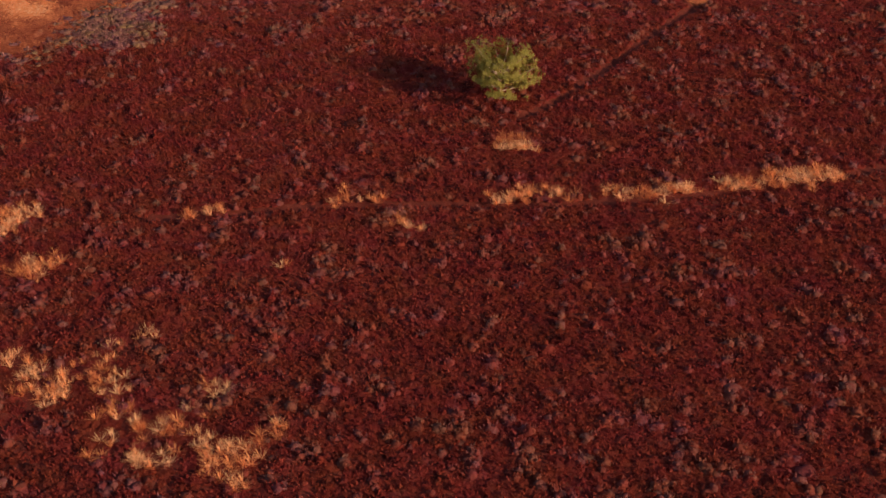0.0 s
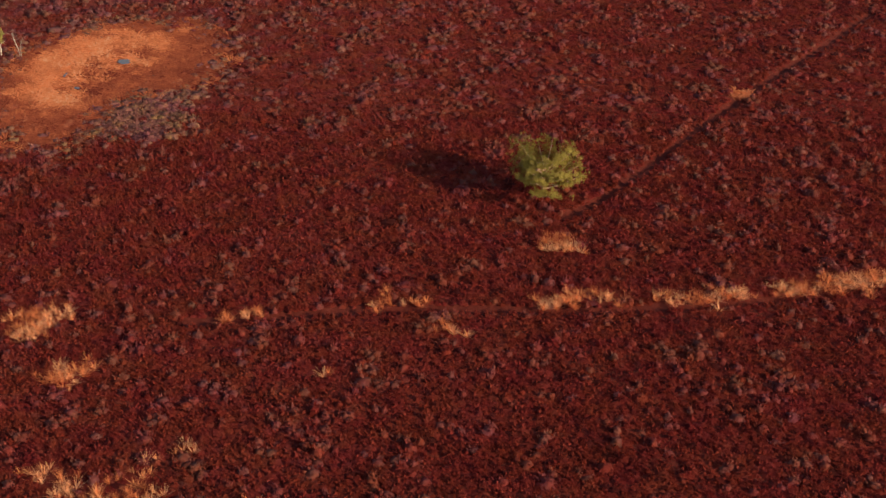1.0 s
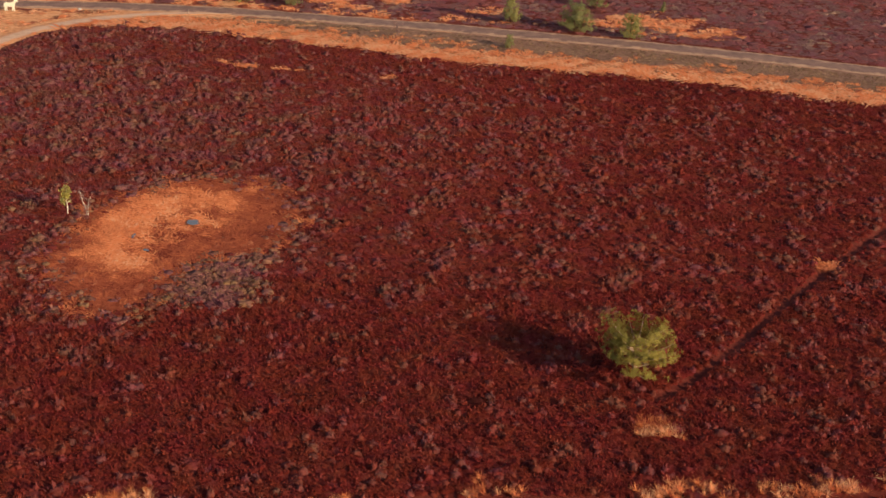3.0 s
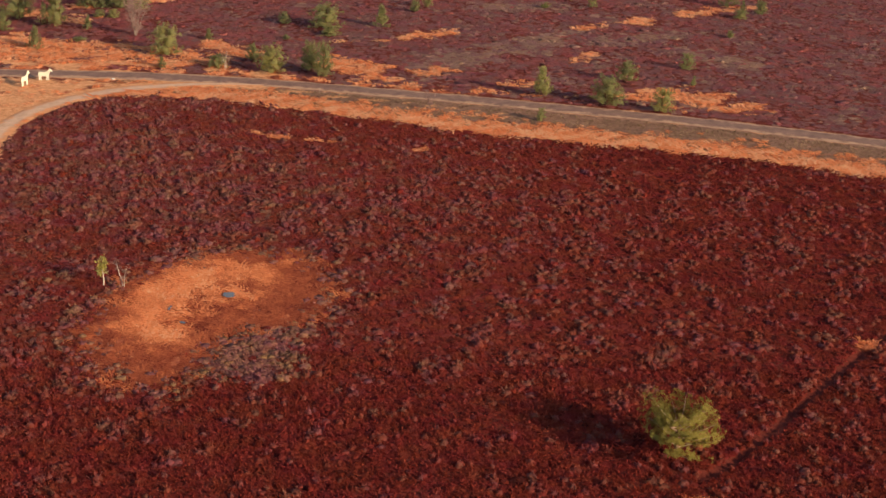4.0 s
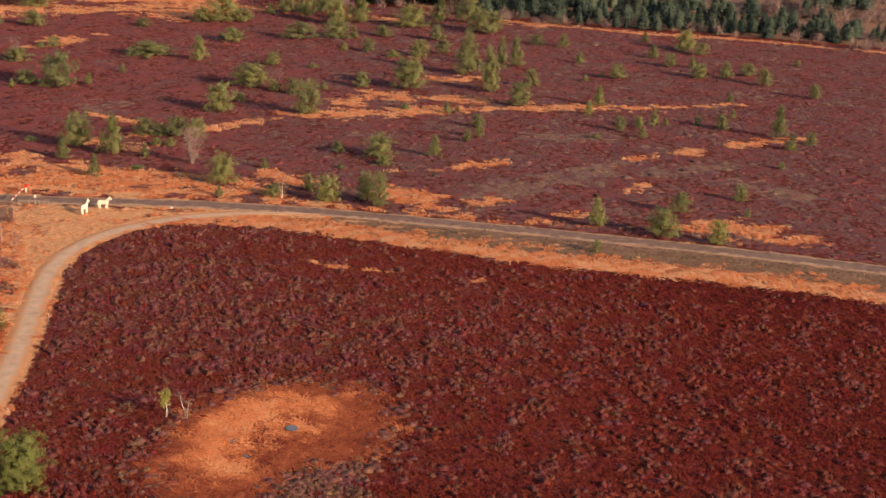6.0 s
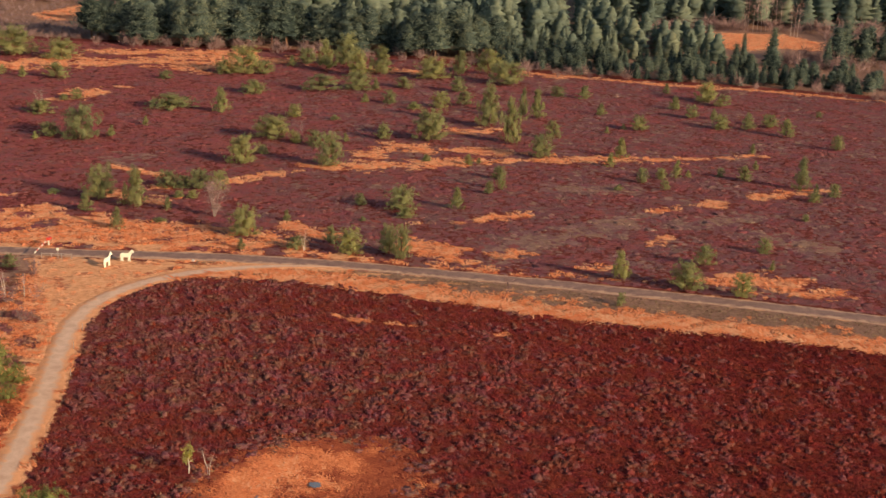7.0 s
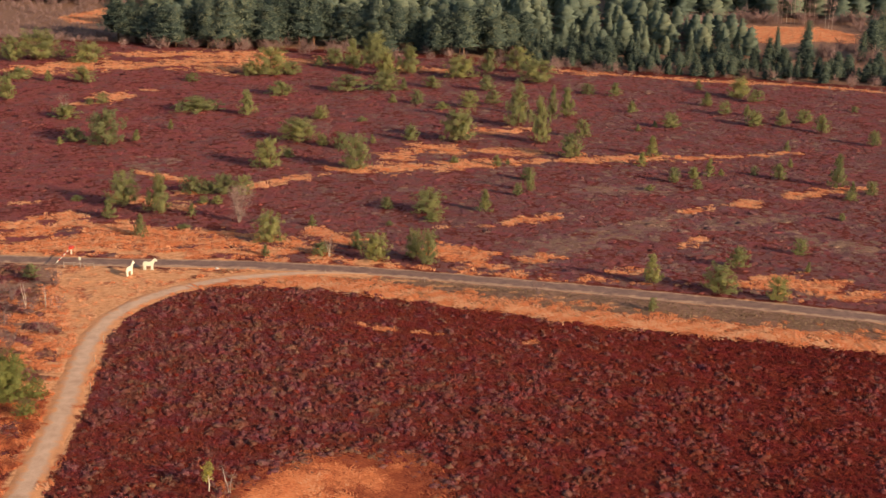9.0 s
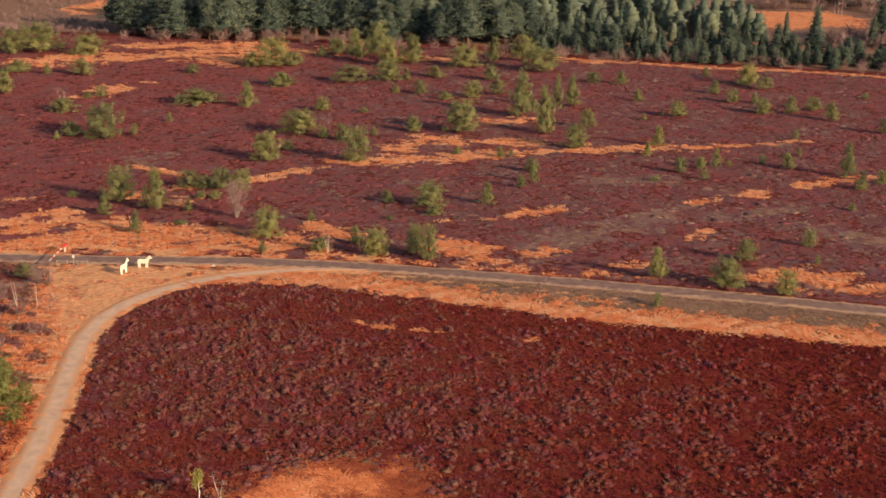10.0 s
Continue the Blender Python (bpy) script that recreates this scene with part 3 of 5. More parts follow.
def tuft(rng, blades, thick=(0.045, 0.10)):
    """A tussock of arching blades, about 1 wide each way and 1 high."""
    v, t = [], []
    for _ in range(blades):
        a, lean = rng.uniform(0, 6.28), rng.uniform(0.15, 0.95)
        d = np.array([math.cos(a), math.sin(a)])
        s = np.array([-d[1], d[0]]) * rng.uniform(*thick)
        b = d * rng.uniform(0, 0.25)
        k = len(v)
        tip = b + d * lean
        v += [(*(b - s), -0.05), (*(b + s), -0.05), (*tip, rng.uniform(0.55, 1.0) * (1.15 - 0.5 * lean))]
        t.append((k, k + 1, k + 2))
    return np.array(v), np.array(t)


def swath(rng, blades):
    """Long grass laid over to one side, about 1 long and 1 high."""
    v, t = [], []
    for _ in range(blades):
        a = rng.normal(0, 0.45)
        d = np.array([math.cos(a), math.sin(a)])
        s = np.array([-d[1], d[0]]) * rng.uniform(0.03, 0.07)
        b = np.array([rng.uniform(-0.5, 0.1), rng.uniform(-0.4, 0.4)])
        m, tip, top = b + d * 0.35, b + d * rng.uniform(0.7, 1.0), rng.uniform(0.55, 1.0)
        k = len(v)
        v += [(*(b - s), -0.1), (*(b + s), -0.1), (*(m + s), top), (*(m - s), top), (*tip, top * 0.55)]
        t += [(k, k + 1, k + 2), (k, k + 2, k + 3), (k + 3, k + 2, k + 4)]
    return np.array(v), np.array(t)


# ---- ground ----
def build_ground():
    xs = np.concatenate([[-3500, -1800, -900, -500, -300, -220, -170], np.arange(-140, -70, 1.5), np.arange(-70, 70, 0.8), np.arange(70, 121, 1.5), [150, 200, 300, 500, 900, 1800, 3500]])
    ys = np.concatenate([[-3000, -1500, -700, -300, -100, 0, 30], np.arange(42, 215, 0.8), np.arange(215, 480, 1.6), [500, 540, 600, 700, 900, 1300, 2000, 4000]])
    gx, gy = np.meshgrid(xs, ys)
    x, y = gx.ravel(), gy.ravel()
    grass, sand, pale, road, track = zones(x, y)
    grass = np.where(y < 104, 0.35 * grass, grass)
    grass = grass * (1 - 0.15 * poly_weight(x, y, CLEARING, 3.0) * (1 - poly_weight(x, y, CLEARING_CORE, 2.5)))
    z = 0.10 * (wave(x, y, 3.0, 2) - 0.5) + 0.12 * (wave(x, y, 11.0, 3) - 0.5)
    z += 0.25 * grass * (wave(x, y, 1.9, 4) - 0.35) * (sand < 0.4)
    flat = np.clip(np.minimum(road - 2.2, track - 2.8) / 2.5, 0, 1)
    z = z * flat - 0.05
    ditch = np.minimum(line_dist(x, y, DITCH_A), line_dist(x, y, DITCH_B))
    z -= 0.30 * np.clip(1 - ditch / 0.7, 0, 1)
    z -= 0.25 * poly_weight(x, y, CLEARING_CORE, 3.0)
    n, m = len(xs), len(ys)
    i = (np.arange(m - 1)[:, None] * n + np.arange(n - 1)[None]).ravel()
    tris = np.concatenate([np.stack([i, i + 1, i + n + 1], 1), np.stack([i, i + n + 1, i + n], 1)])
    me = mesh_of("ground", np.stack([x, y, z], 1), tris, GROUND, None, [("grass", grass), ("sand", sand), ("pale", pale)])
    me.polygons.foreach_set("use_smooth", np.ones(len(tris), bool))
    tagged(new("ground", me), "dark reddish heath soil with dry grass and sandy patches", "ground", kind="structure")


def lane(name, line, half, material, z, label, category, taper=0.0):
    pts = []
    for a, b in zip(line, line[1:]):
        k = max(2, int(math.hypot(b[0] - a[0], b[1] - a[1]) / 0.8))
        pts += [(a[0] + (b[0] - a[0]) * i / k, a[1] + (b[1] - a[1]) * i / k) for i in range(k)]
    pts = np.array(pts + [line[-1]])
    for _ in range(60):
        pts[1:-1] = 0.25 * pts[:-2] + 0.5 * pts[1:-1] + 0.25 * pts[2:]
    run = np.concatenate([[0], np.cumsum(np.linalg.norm(np.diff(pts, axis=0), axis=1))])
    even = np.linspace(0, run[-1], int(run[-1] / 0.7))
    pts = np.stack([np.interp(even, run, pts[:, 0]), np.interp(even, run, pts[:, 1])], 1)
    d = np.gradient(pts, axis=0)
    d /= np.linalg.norm(d, axis=1)[:, None]
    side = np.stack([d[:, 1], -d[:, 0]], 1)
    cols, across = (-1.0, -0.75, -0.4, 0.0, 0.4, 0.75, 1.0), []
    rows = []
    fade = np.clip(0.15 + even / taper, 0.15, 1) if taper else np.ones(len(pts))
    for c in cols:
        q = pts + side * (c * half * fade)[:, None]
        if abs(c) == 1:
            q += side * ((wave(q[:, 0], q[:, 1], 6.0, 21) - 0.5) * 0.4)[:, None]
        zz = z * (1 - 0.25 * c * c) - (0.06 if abs(c) == 1 else 0.0) + 0.0 * q[:, 0]
        rows.append(np.stack([q[:, 0], q[:, 1], zz], 1))
        across.append(np.full(len(pts), abs(c)))
    v, n = np.concatenate(rows), len(pts)
    i = (np.arange(len(cols) - 1)[:, None] * n + np.arange(n - 1)[None]).ravel()
    tris = np.concatenate([np.stack([i, i + n, i + n + 1], 1), np.stack([i, i + n + 1, i + 1], 1)])
    me = mesh_of(name, v, tris, material, None, [("across", np.concatenate(across))])
    tagged(new(name, me), label, category, kind="structure")


build_ground()
lane("road", ROAD, 1.85, ASPHALT, 0.03, "narrow worn asphalt road with sandy edges", "road")
lane("track", TRACK, 1.65, GRAVEL, 0.02, "pale gravel track with sandy edges", "track", 22.0)


def pool(x, y, w, d, turn, seed):
    bm = bmesh.new()
    r = random.Random(seed)
    ring = [bm.verts.new((w * math.cos(a) * r.uniform(0.75, 1.15), d * math.sin(a) * r.uniform(0.75, 1.15), 0)) for a in [6.2832 * i / 22 for i in range(22)]]
    bm.faces.new(ring)
    me = bpy.data.meshes.new("water")
    bm.to_mesh(me)
    bm.free()
    me.materials.append(water_m)
    ob = new("water", me)
    ob.matrix_world = pose(x, y, 0.02, 0, 0, turn)
    tagged(ob, "small still pool of water among dry grass", "pool", kind="structure")


POOLS = [(-15.3, 127.0, 0.62, 0.75), (-20.4, 123.6, 0.14, 0.55), (-18.7, 120.6, 0.34, 0.20)]
for i, (px, py, pw, pd) in enumerate(POOLS):
    pool(px, py, pw, pd, (20, -10, -30)[i], i + 1)


# ---- heather and grass ----
def across_road(x):
    return np.interp(x, [-130, -70, 60, 110], [199, 199, 184, 170])


# stands of old greyish heather (plus) and of young red heather (minus): centre, half sizes, strength
STANDS = [
    (-13.6, 149.5, 17.0, 17.0, 1.0), (15.9, 150.9, 17.0, 21.0, 1.0), (43.1, 150.3, 14.0, 20.0, 0.8), (11.4, 119.3, 9.0, 8.0, 0.7), (29.8, 120.9, 9.0, 12.0, 0.8),
    (-30.3, 118.5, 5.0, 12.0, 0.7), (46.0, 106.0, 9.0, 16.0, 0.9), (3.4, 66.1, 5.3, 5.1, 0.7), (11.6, 75.6, 5.0, 4.5, 0.6), (20.7, 54.5, 5.0, 4.6, 1.1),
    (31.2, 55.0, 7.5, 5.0, 0.9), (41.0, 59.2, 4.7, 8.5, 0.7), (34.9, 74.5, 4.0, 2.9, 1.0), (-3.1, 101.8, 13.0, 10.0, -0.9), (-8.0, 179.5, 32.0, 6.0, -1.0),
    (-33.0, 163.0, 11.0, 20.0, 0.9), (-10.0, 96.0, 11.0, 11.0, -0.8), (18.4, 64.0, 7.4, 3.6, -0.7), (27.5, 66.5, 9.4, 6.5, -0.6), (-34.0, 141.0, 6.0, 8.0, -0.7), (30.0, 171.0, 30.0, 5.0, -0.7),
]


def stand_weight(x, y):
    w = np.zeros(x.shape)
    for cx, cy, rx, ry, k in STANDS:
        d = np.hypot((x - cx) / rx, (y - cy) / ry) + 0.7 * (wave(x, y, 6.0, 38) - 0.5)
        w += k * np.clip(1.6 - 1.3 * d, 0, 1)
    return w


def bush_shape(rng, sides, rings, sprigs):
    """A rounded, knobbly plant, 1 wide and 1 high, with short shoots standing out of it."""
    prof = {1: [(0.50, 0.05)], 2: [(0.50, 0.0), (0.30, 0.66)]}[rings]
    v, t = [], []
    for i, (r, z) in enumerate(prof):
        for k in range(sides):
            a = 6.2832 * (k + 0.5 * (i % 2) + rng.uniform(-0.25, 0.25)) / sides
            q = r * rng.uniform(0.66, 1.25)
            v.append((math.cos(a) * q, math.sin(a) * q, z + rng.uniform(-0.13, 0.13)))
    v.append((rng.uniform(-0.12, 0.12), rng.uniform(-0.12, 0.12), rng.uniform(0.85, 1.05)))
    for i in range(rings - 1):
        for k in range(sides):
            p, q = i * sides + k, i * sides + (k + 1) % sides
            t += [(p, q, q + sides), (p, q + sides, p + sides)]
    last = (rings - 1) * sides
    t += [(last + k, last + (k + 1) % sides, rings * sides) for k in range(sides)]
    for _ in range(sprigs):
        a, q = rng.uniform(0, 6.28), 0.46 * math.sqrt(rng.uniform(0.01, 1))
        o = np.array([math.cos(a) * q, math.sin(a) * q, 0.84 - 2.4 * q * q])
        d = np.array([math.cos(a) * q * 0.6, math.sin(a) * q * 0.6, 0.85]) * rng.uniform(0.3, 0.75)
        a += rng.uniform(-1.2, 1.2)
        e = np.array([-math.sin(a), math.cos(a), rng.uniform(-0.5, 0.5)]) * rng.uniform(0.05, 0.10)
        k = len(v)
        v += [tuple(o - e), tuple(o + e), tuple(o + d)]
        t.append((k, k + 1, k + 2))
    return np.array(v), np.array(t)


def heather(y0, y1, step, wide, height, low, tall, seed, keep, material, label):
    """Single plants standing close together, each with its own size and tone: a low red carpet and taller grey bushes."""
    rng = np.random.default_rng(seed)
    gx, gy = np.meshgrid(np.arange(-166, 132, step), np.arange(y0, y1, step))
    gx = gx + 0.5 * step * (np.arange(len(gx)) % 2)[:, None]
    ok = keep(gx, gy)
    x, y = gx[ok], gy[ok]
    x, y = x + rng.uniform(-0.48, 0.48, x.shape) * step, y + rng.uniform(-0.48, 0.48, x.shape) * step
    grass, sand, pale, road, track = zones(x, y)
    ditch = np.minimum(line_dist(x, y, DITCH_A), line_dist(x, y, DITCH_B))
    speck = wave(x, y, 1.3, 37) * 0.6 + rng.uniform(0, 0.4, x.shape)
    g = np.where(y < 104, 0.62 * grass, grass)
    cover = np.clip(np.minimum(road - 2.4, track - 1.6) / 0.8, 0, 1) * np.clip((0.35 + 0.75 * speck - g) * 4, 0, 1) * np.clip((0.2 + 0.6 * speck - sand) * 4, 0, 1)
    west = (x < -46) & (y < 197)
    bare = np.where(west, np.clip(2.2 * wave(x, y, 6.0, 65) - 0.55, 0, 1), 0)
    ok = (cover > rng.uniform(0.1, 0.6, x.shape)) & (poly_weight(x, y, SAND, 3.0) < 0.15) & (rng.uniform(0, 1, x.shape) > bare) & (ditch > 0.46) & ~inside(x, y + ragged(x, y), VERGE)
    x, y, grass, pale, cover, ditch = x[ok], y[ok], grass[ok], pale[ok], cover[ok], ditch[ok]
    n = len(x)
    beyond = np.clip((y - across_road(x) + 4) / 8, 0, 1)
    side = np.clip((x + 100) / 80, 0.3, 1)
    stand = np.where(beyond > 0.5, 0, stand_weight(x, y))
    lump = wave(x, y, 5.0, 34) - 0.5
    clump = 0.5 * wave(x, y, 5.0, 34) + 0.5 * wave(x, y, 2.4, 36)
    # the x terms below paint in the more strongly lit look towards the left
    old = np.clip((clump - 0.66 + 0.13 * stand + (0.07 - 0.05 * np.clip(x / 30, -1, 1)) * np.clip((y - 95) / 30, 0, 1)) * 4, 0.05, 0.80)
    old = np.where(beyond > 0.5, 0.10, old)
    grey = rng.uniform(0, 1, n) < old
    tone = 0.37 + 0.03 * np.clip((20 - x) / 15, 0, 1) * np.clip((y - 55) / 15, 0, 1) + np.clip((y - 90) / 60, 0, 1) * (0.12 - 0.13 * np.clip(x / 40, -1, 1)) - 0.05 * np.clip(x / 40, 0, 1) + 0.10 * lump + 0.05 * np.clip(stand, -1, 1) + rng.normal(0, 0.07, n)
    tone = np.where(grey, rng.uniform(0.54, 0.74, n) + (0.08 - 0.05 * np.clip(x / 30, -1, 1)) * np.clip((y - 95) / 30, 0, 1), tone)
    # beyond the road the tones turn greyer, part of the painted haze
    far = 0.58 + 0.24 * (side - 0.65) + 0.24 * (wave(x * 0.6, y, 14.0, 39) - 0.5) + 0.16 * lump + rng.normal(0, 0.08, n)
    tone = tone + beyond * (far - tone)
    tan = pale * 0.9 > rng.uniform(0, 1, n)
    tone = np.where(tan, rng.uniform(0.80, 0.94, n), tone)
    grey |= tan & (beyond < 0.5)
    tone = np.where(rng.uniform(0, 1, n) < 0.07, tone - np.where(beyond > 0.5, 0.36, 0.3), tone)
    tone = np.where((x < -46) & (y < 197), 0.62 + 0.5 * (tone - 0.4), tone)
    w = wide * np.exp(rng.normal(0, 0.24, n)) * np.where(tan, 1.15, np.where(grey, 0.90, 1.0))
    w = np.minimum(w, 0.45 + np.clip(ditch - 0.5, 0, 9))
    h = height * np.exp(rng.normal(0, 0.20, n)) * np.where(grey & (beyond < 0.5), 1.55, 1.0) * (1 - 0.35 * pale) * (1 - 0.5 * np.clip(grass, 0, 1)) * (0.5 + 0.5 * cover)
    z = np.full(n, -0.10) - 0.25 * poly_weight(x, y, CLEARING_CORE, 3.0)
    pos, size, tone = np.stack([x, y, z], 1), np.stack([w, h], 1), np.clip(tone, 0, 1)
    v, t, c = scatter([bush_shape(rng, *low) for _ in range(12)], pos[~grey], size[~grey], tone[~grey], rng, 0.08)
    v2, t2, c2 = scatter([bush_shape(rng, *tall) for _ in range(12)], pos[grey], size[grey], tone[grey], rng, 0.08)
    v, t, c = np.concatenate([v, v2]), np.concatenate([t, t2 + len(v)]), np.concatenate([c, c2])
    tagged(new("heather", mesh_of("heather", v, t, material, c, smooth=True)), label, "heather", kind="stuff")


def in_view(x, y):
    return (x > np.interp(y, [45, 120, 130, 200, 450], [-9, -46, -51, -76, -166])) & (x < np.interp(y, [45, 120, 200, 450], [46, 67, 78, 130]))


def near_view(x, y):
    return in_view(x, y) & (y < across_road(x))


def far_view(x, y):
    return in_view(x, y) & (y >= across_road(x)) & (y < np.interp(x, [-150, -20, 10, 90, 130], [396, 388, 374, 358, 352]))


heather(43, 116, 0.50, 1.05, 0.27, (6, 1, 10), (7, 2, 10), 41, near_view, HEATHER, "red-brown winter heather in dense low cushions")
heather(116, 202, 0.58, 1.15, 0.24, (6, 1, 8), (7, 2, 8), 43, near_view, HEATHER, "red-brown and greyish winter heather in low cushions")
heather(166, 398, 1.05, 2.0, 0.21, (6, 1, 6), (6, 2, 6), 42, far_view, HAZED_HEATHER, "purple-brown heather with haze painted into its colour, between scattered pines")


def dry_grass():
    rng = np.random.default_rng(51)
    gx, gy = np.meshgrid(np.arange(-140, 110, 0.38), np.arange(46, 215, 0.38))
    fx, fy = np.meshgrid(np.arange(-140, 110, 0.7), np.arange(215, 475, 0.7))
    x = np.concatenate([gx.ravel(), fx.ravel()])
    y = np.concatenate([gy.ravel(), fy.ravel()])
    far = y > 215
    x = x + rng.uniform(-0.5, 0.5, len(x)) * np.where(far, 0.7, 0.38)
    y = y + rng.uniform(-0.5, 0.5, len(x)) * np.where(far, 0.7, 0.38)
    view = (x > -16 - (y - 45) * 0.50) & (x < 50 + (y - 45) * 0.26)
    x, y, far = x[view], y[view], far[view]
    grass, sand, pale, road, track = zones(x, y)
    r = rng.uniform(0, 1, len(x))
    ok = (grass * (1 - np.where(y > 214, 0.4, 0.6) * sand) > 0.2 + 0.7 * r) & (road > 2.4) & (track > 1.6)
    for px, py, pw, pd in POOLS:
        ok &= np.hypot((x - px) / (1.5 * pw + 0.12), (y - py + 0.2) / (1.5 * pd + 0.2)) > 1
    ok &= (sand < 0.5) | (grass < 0.3) | (y > 214) | (rng.uniform(0, 1, len(x)) < 0.35)
    ok &= ~((poly_weight(x, y, SAND, 2.0) > 0.5) & (rng.uniform(0, 1, len(x)) > 0.45 * wave(x, y, 4.0, 57) + 0.15))
    x, y, far, grass = x[ok], y[ok], far[ok], grass[ok]
    n = len(x)
    tone = 0.02 + 0.68 * wave(x, y, 3.2, 53) + 0.30 * (grass - 0.5) + rng.normal(0, 0.10, n)
    near = y < 100
    w = np.where(far, 0.50, np.where(near, 0.50, np.where(y > 150, 0.34, 0.42))) * rng.uniform(0.7, 1.3, n)
    h = np.where(far, 0.34, np.where(near, 0.66, np.where(y > 150, 0.28, 0.42))) * rng.uniform(0.6, 1.3, n)
    low = poly_weight(x, y, CLEARING_CORE, 3.0)
    meadow = poly_weight(x, y, CLEARING, 3.0)
    bright = streak_weight(x, y, CLEARING_BRIGHT, 1.15)
    swirl = 0.6 * wave(x + 0.5 * y, 0.6 * y, 3.2, 55) + 0.4 * wave(x, y, 1.5, 59) - 0.5
    tone = np.where(meadow > 0.3, 0.22 + 0.09 * low + 0.46 * bright + 0.85 * swirl * (0.35 + 0.8 * low) + rng.normal(0, 0.06, n), tone)
    tone = np.where(meadow > 0.3, np.minimum(tone, 0.70 + 0.25 * swirl), tone)
    h *= 1 - 0.5 * np.clip(meadow * 1.5, 0, 1)
    w *= 1 + 0.7 * meadow
    band = np.clip(1.4 - line_dist(x, y, VERGE_EDGE) / 4.0, 0, 1)
    h *= 1 + 0.9 * band * wave(x, y, 2.2, 60)
    w *= 1 + 0.9 * band
    tone += 0.16 * band
    tone = np.where((y > 150) & (meadow < 0.3), np.maximum(tone, 0.36 + 0.36 * wave(x, y, 1.6, 56)), tone)
    tone += 0.16 * poly_weight(x, y, SAND, 3.0)
    tone += np.where(near, 0.24, 0.0) + np.where((y > 150) & (y <= 196), 0.14, 0.0)
    tone += np.where(far, 0.27, 0.0) + np.where((y > 196) & ~far, 0.20, 0.0)
    tone = np.where(near | (meadow > 0.3), tone, np.minimum(tone, 0.90))
    pos = np.stack([x, y, -0.05 - 0.22 * low], 1)
    # the nearest stand as loose sprays of fine blades, the rest closer together
    size = np.stack([w, h], 1)
    laid = ~near
    loose = near & (rng.uniform(0, 1, n) < np.where(y < 70, 0.36, 0.55))
    v, t, c = scatter([tuft(rng, 34, (0.012, 0.028)) for _ in range(8)], pos[loose] + (0, 0, 0.12), size[loose] * (1.45, 0.90), np.clip(tone[loose] + 0.06, 0.45, 0.88), rng)
    # further off and in the wet hollow: long grass combed over in swirls
    flow = 0.9 + 2.6 * wave(x, y, 9.0, 58) + rng.normal(0, 0.35 + 0.6 * (meadow < 0.25), n)
    wet = meadow > 0.25
    spread = np.stack([np.where(wet, 1.0 + 0.5 * low, 2.5 * w), np.where(wet, 0.10 + 0.10 * low + 0.12 * np.clip(swirl, 0, 1), np.where(y > 196, 0.34 + 0.45 * wave(x, y, 2.0, 61), 0.42) * h)], 1) * rng.uniform(0.7, 1.3, (n, 1))
    v2, t2, c2 = scatter([swath(rng, 9) for _ in range(8)], pos[laid] + (0, 0, 0.03), spread[laid], np.clip(tone[laid], 0, 1), rng, 0.08, flow[laid])
    v, t, c = np.concatenate([v, v2]), np.concatenate([t, t2 + len(v)]), np.concatenate([c, c2])
    tagged(new("dry_grass", mesh_of("dry_grass", v, t, DRY_GRASS, c)), "orange dry moor grass in tussocks", "grass", kind="stuff")


dry_grass()


def stubble():
    """Short brownish grass and dead stalks on the verge beside the asphalt."""
    rng = np.random.default_rng(63)
    gx, gy = np.meshgrid(np.arange(-44, 100, 0.42), np.arange(156, 200, 0.42))
    x, y = (gx + rng.uniform(-0.2, 0.2, gx.shape)).ravel(), (gy + rng.uniform(-0.2, 0.2, gx.shape)).ravel()
    road, track, edge = line_dist(x, y, ROAD), line_dist(x, y, TRACK), line_dist(x, y, VERGE_EDGE)
    patch = wave(x * 0.5, y, 5.0, 64)
    ok = inside(x, y, VERGE) & (road > 2.5) & (track > 2.2) & (edge > 1.5) & (rng.uniform(0, 1, x.shape) < 0.35 + 0.75 * patch)
    x, y, patch = x[ok], y[ok], patch[ok]
    n = len(x)
    size = np.stack([0.42 * rng.uniform(0.6, 1.4, n), 0.16 * rng.uniform(0.5, 1.8, n)], 1)
    v, t, c = scatter([tuft(rng, 10, (0.04, 0.09)) for _ in range(8)], np.stack([x, y, 0 * x - 0.03], 1), size, np.clip(0.2 + 0.55 * patch + rng.normal(0, 0.16, n), 0, 1), rng)
    tagged(new("verge_stubble", mesh_of("verge_stubble", v, t, STUBBLE, c)), "short brown stubble and dead stalks on the road verge", "grass", kind="stuff")


stubble()


# ---- trees ----
def tube(bm, pts, radii, sides=6):
    rings = []
    for i, (p, r) in enumerate(zip(pts, radii)):
        p = Vector(p)
        d = (Vector(pts[min(i + 1, len(pts) - 1)]) - Vector(pts[max(i - 1, 0)])).normalized()
        u = d.orthogonal().normalized()
        w = d.cross(u)
        rings.append([bm.verts.new(p + (u * math.cos(6.2832 * k / sides) + w * math.sin(6.2832 * k / sides)) * r) for k in range(sides)])
    for a, b in zip(rings, rings[1:]):
        for k in range(sides):
            bm.faces.new((a[k], a[(k + 1) % sides], b[(k + 1) % sides], b[k]))
    bm.faces.new(rings[-1])
    bm.faces.new(rings[0][::-1])
    return bm


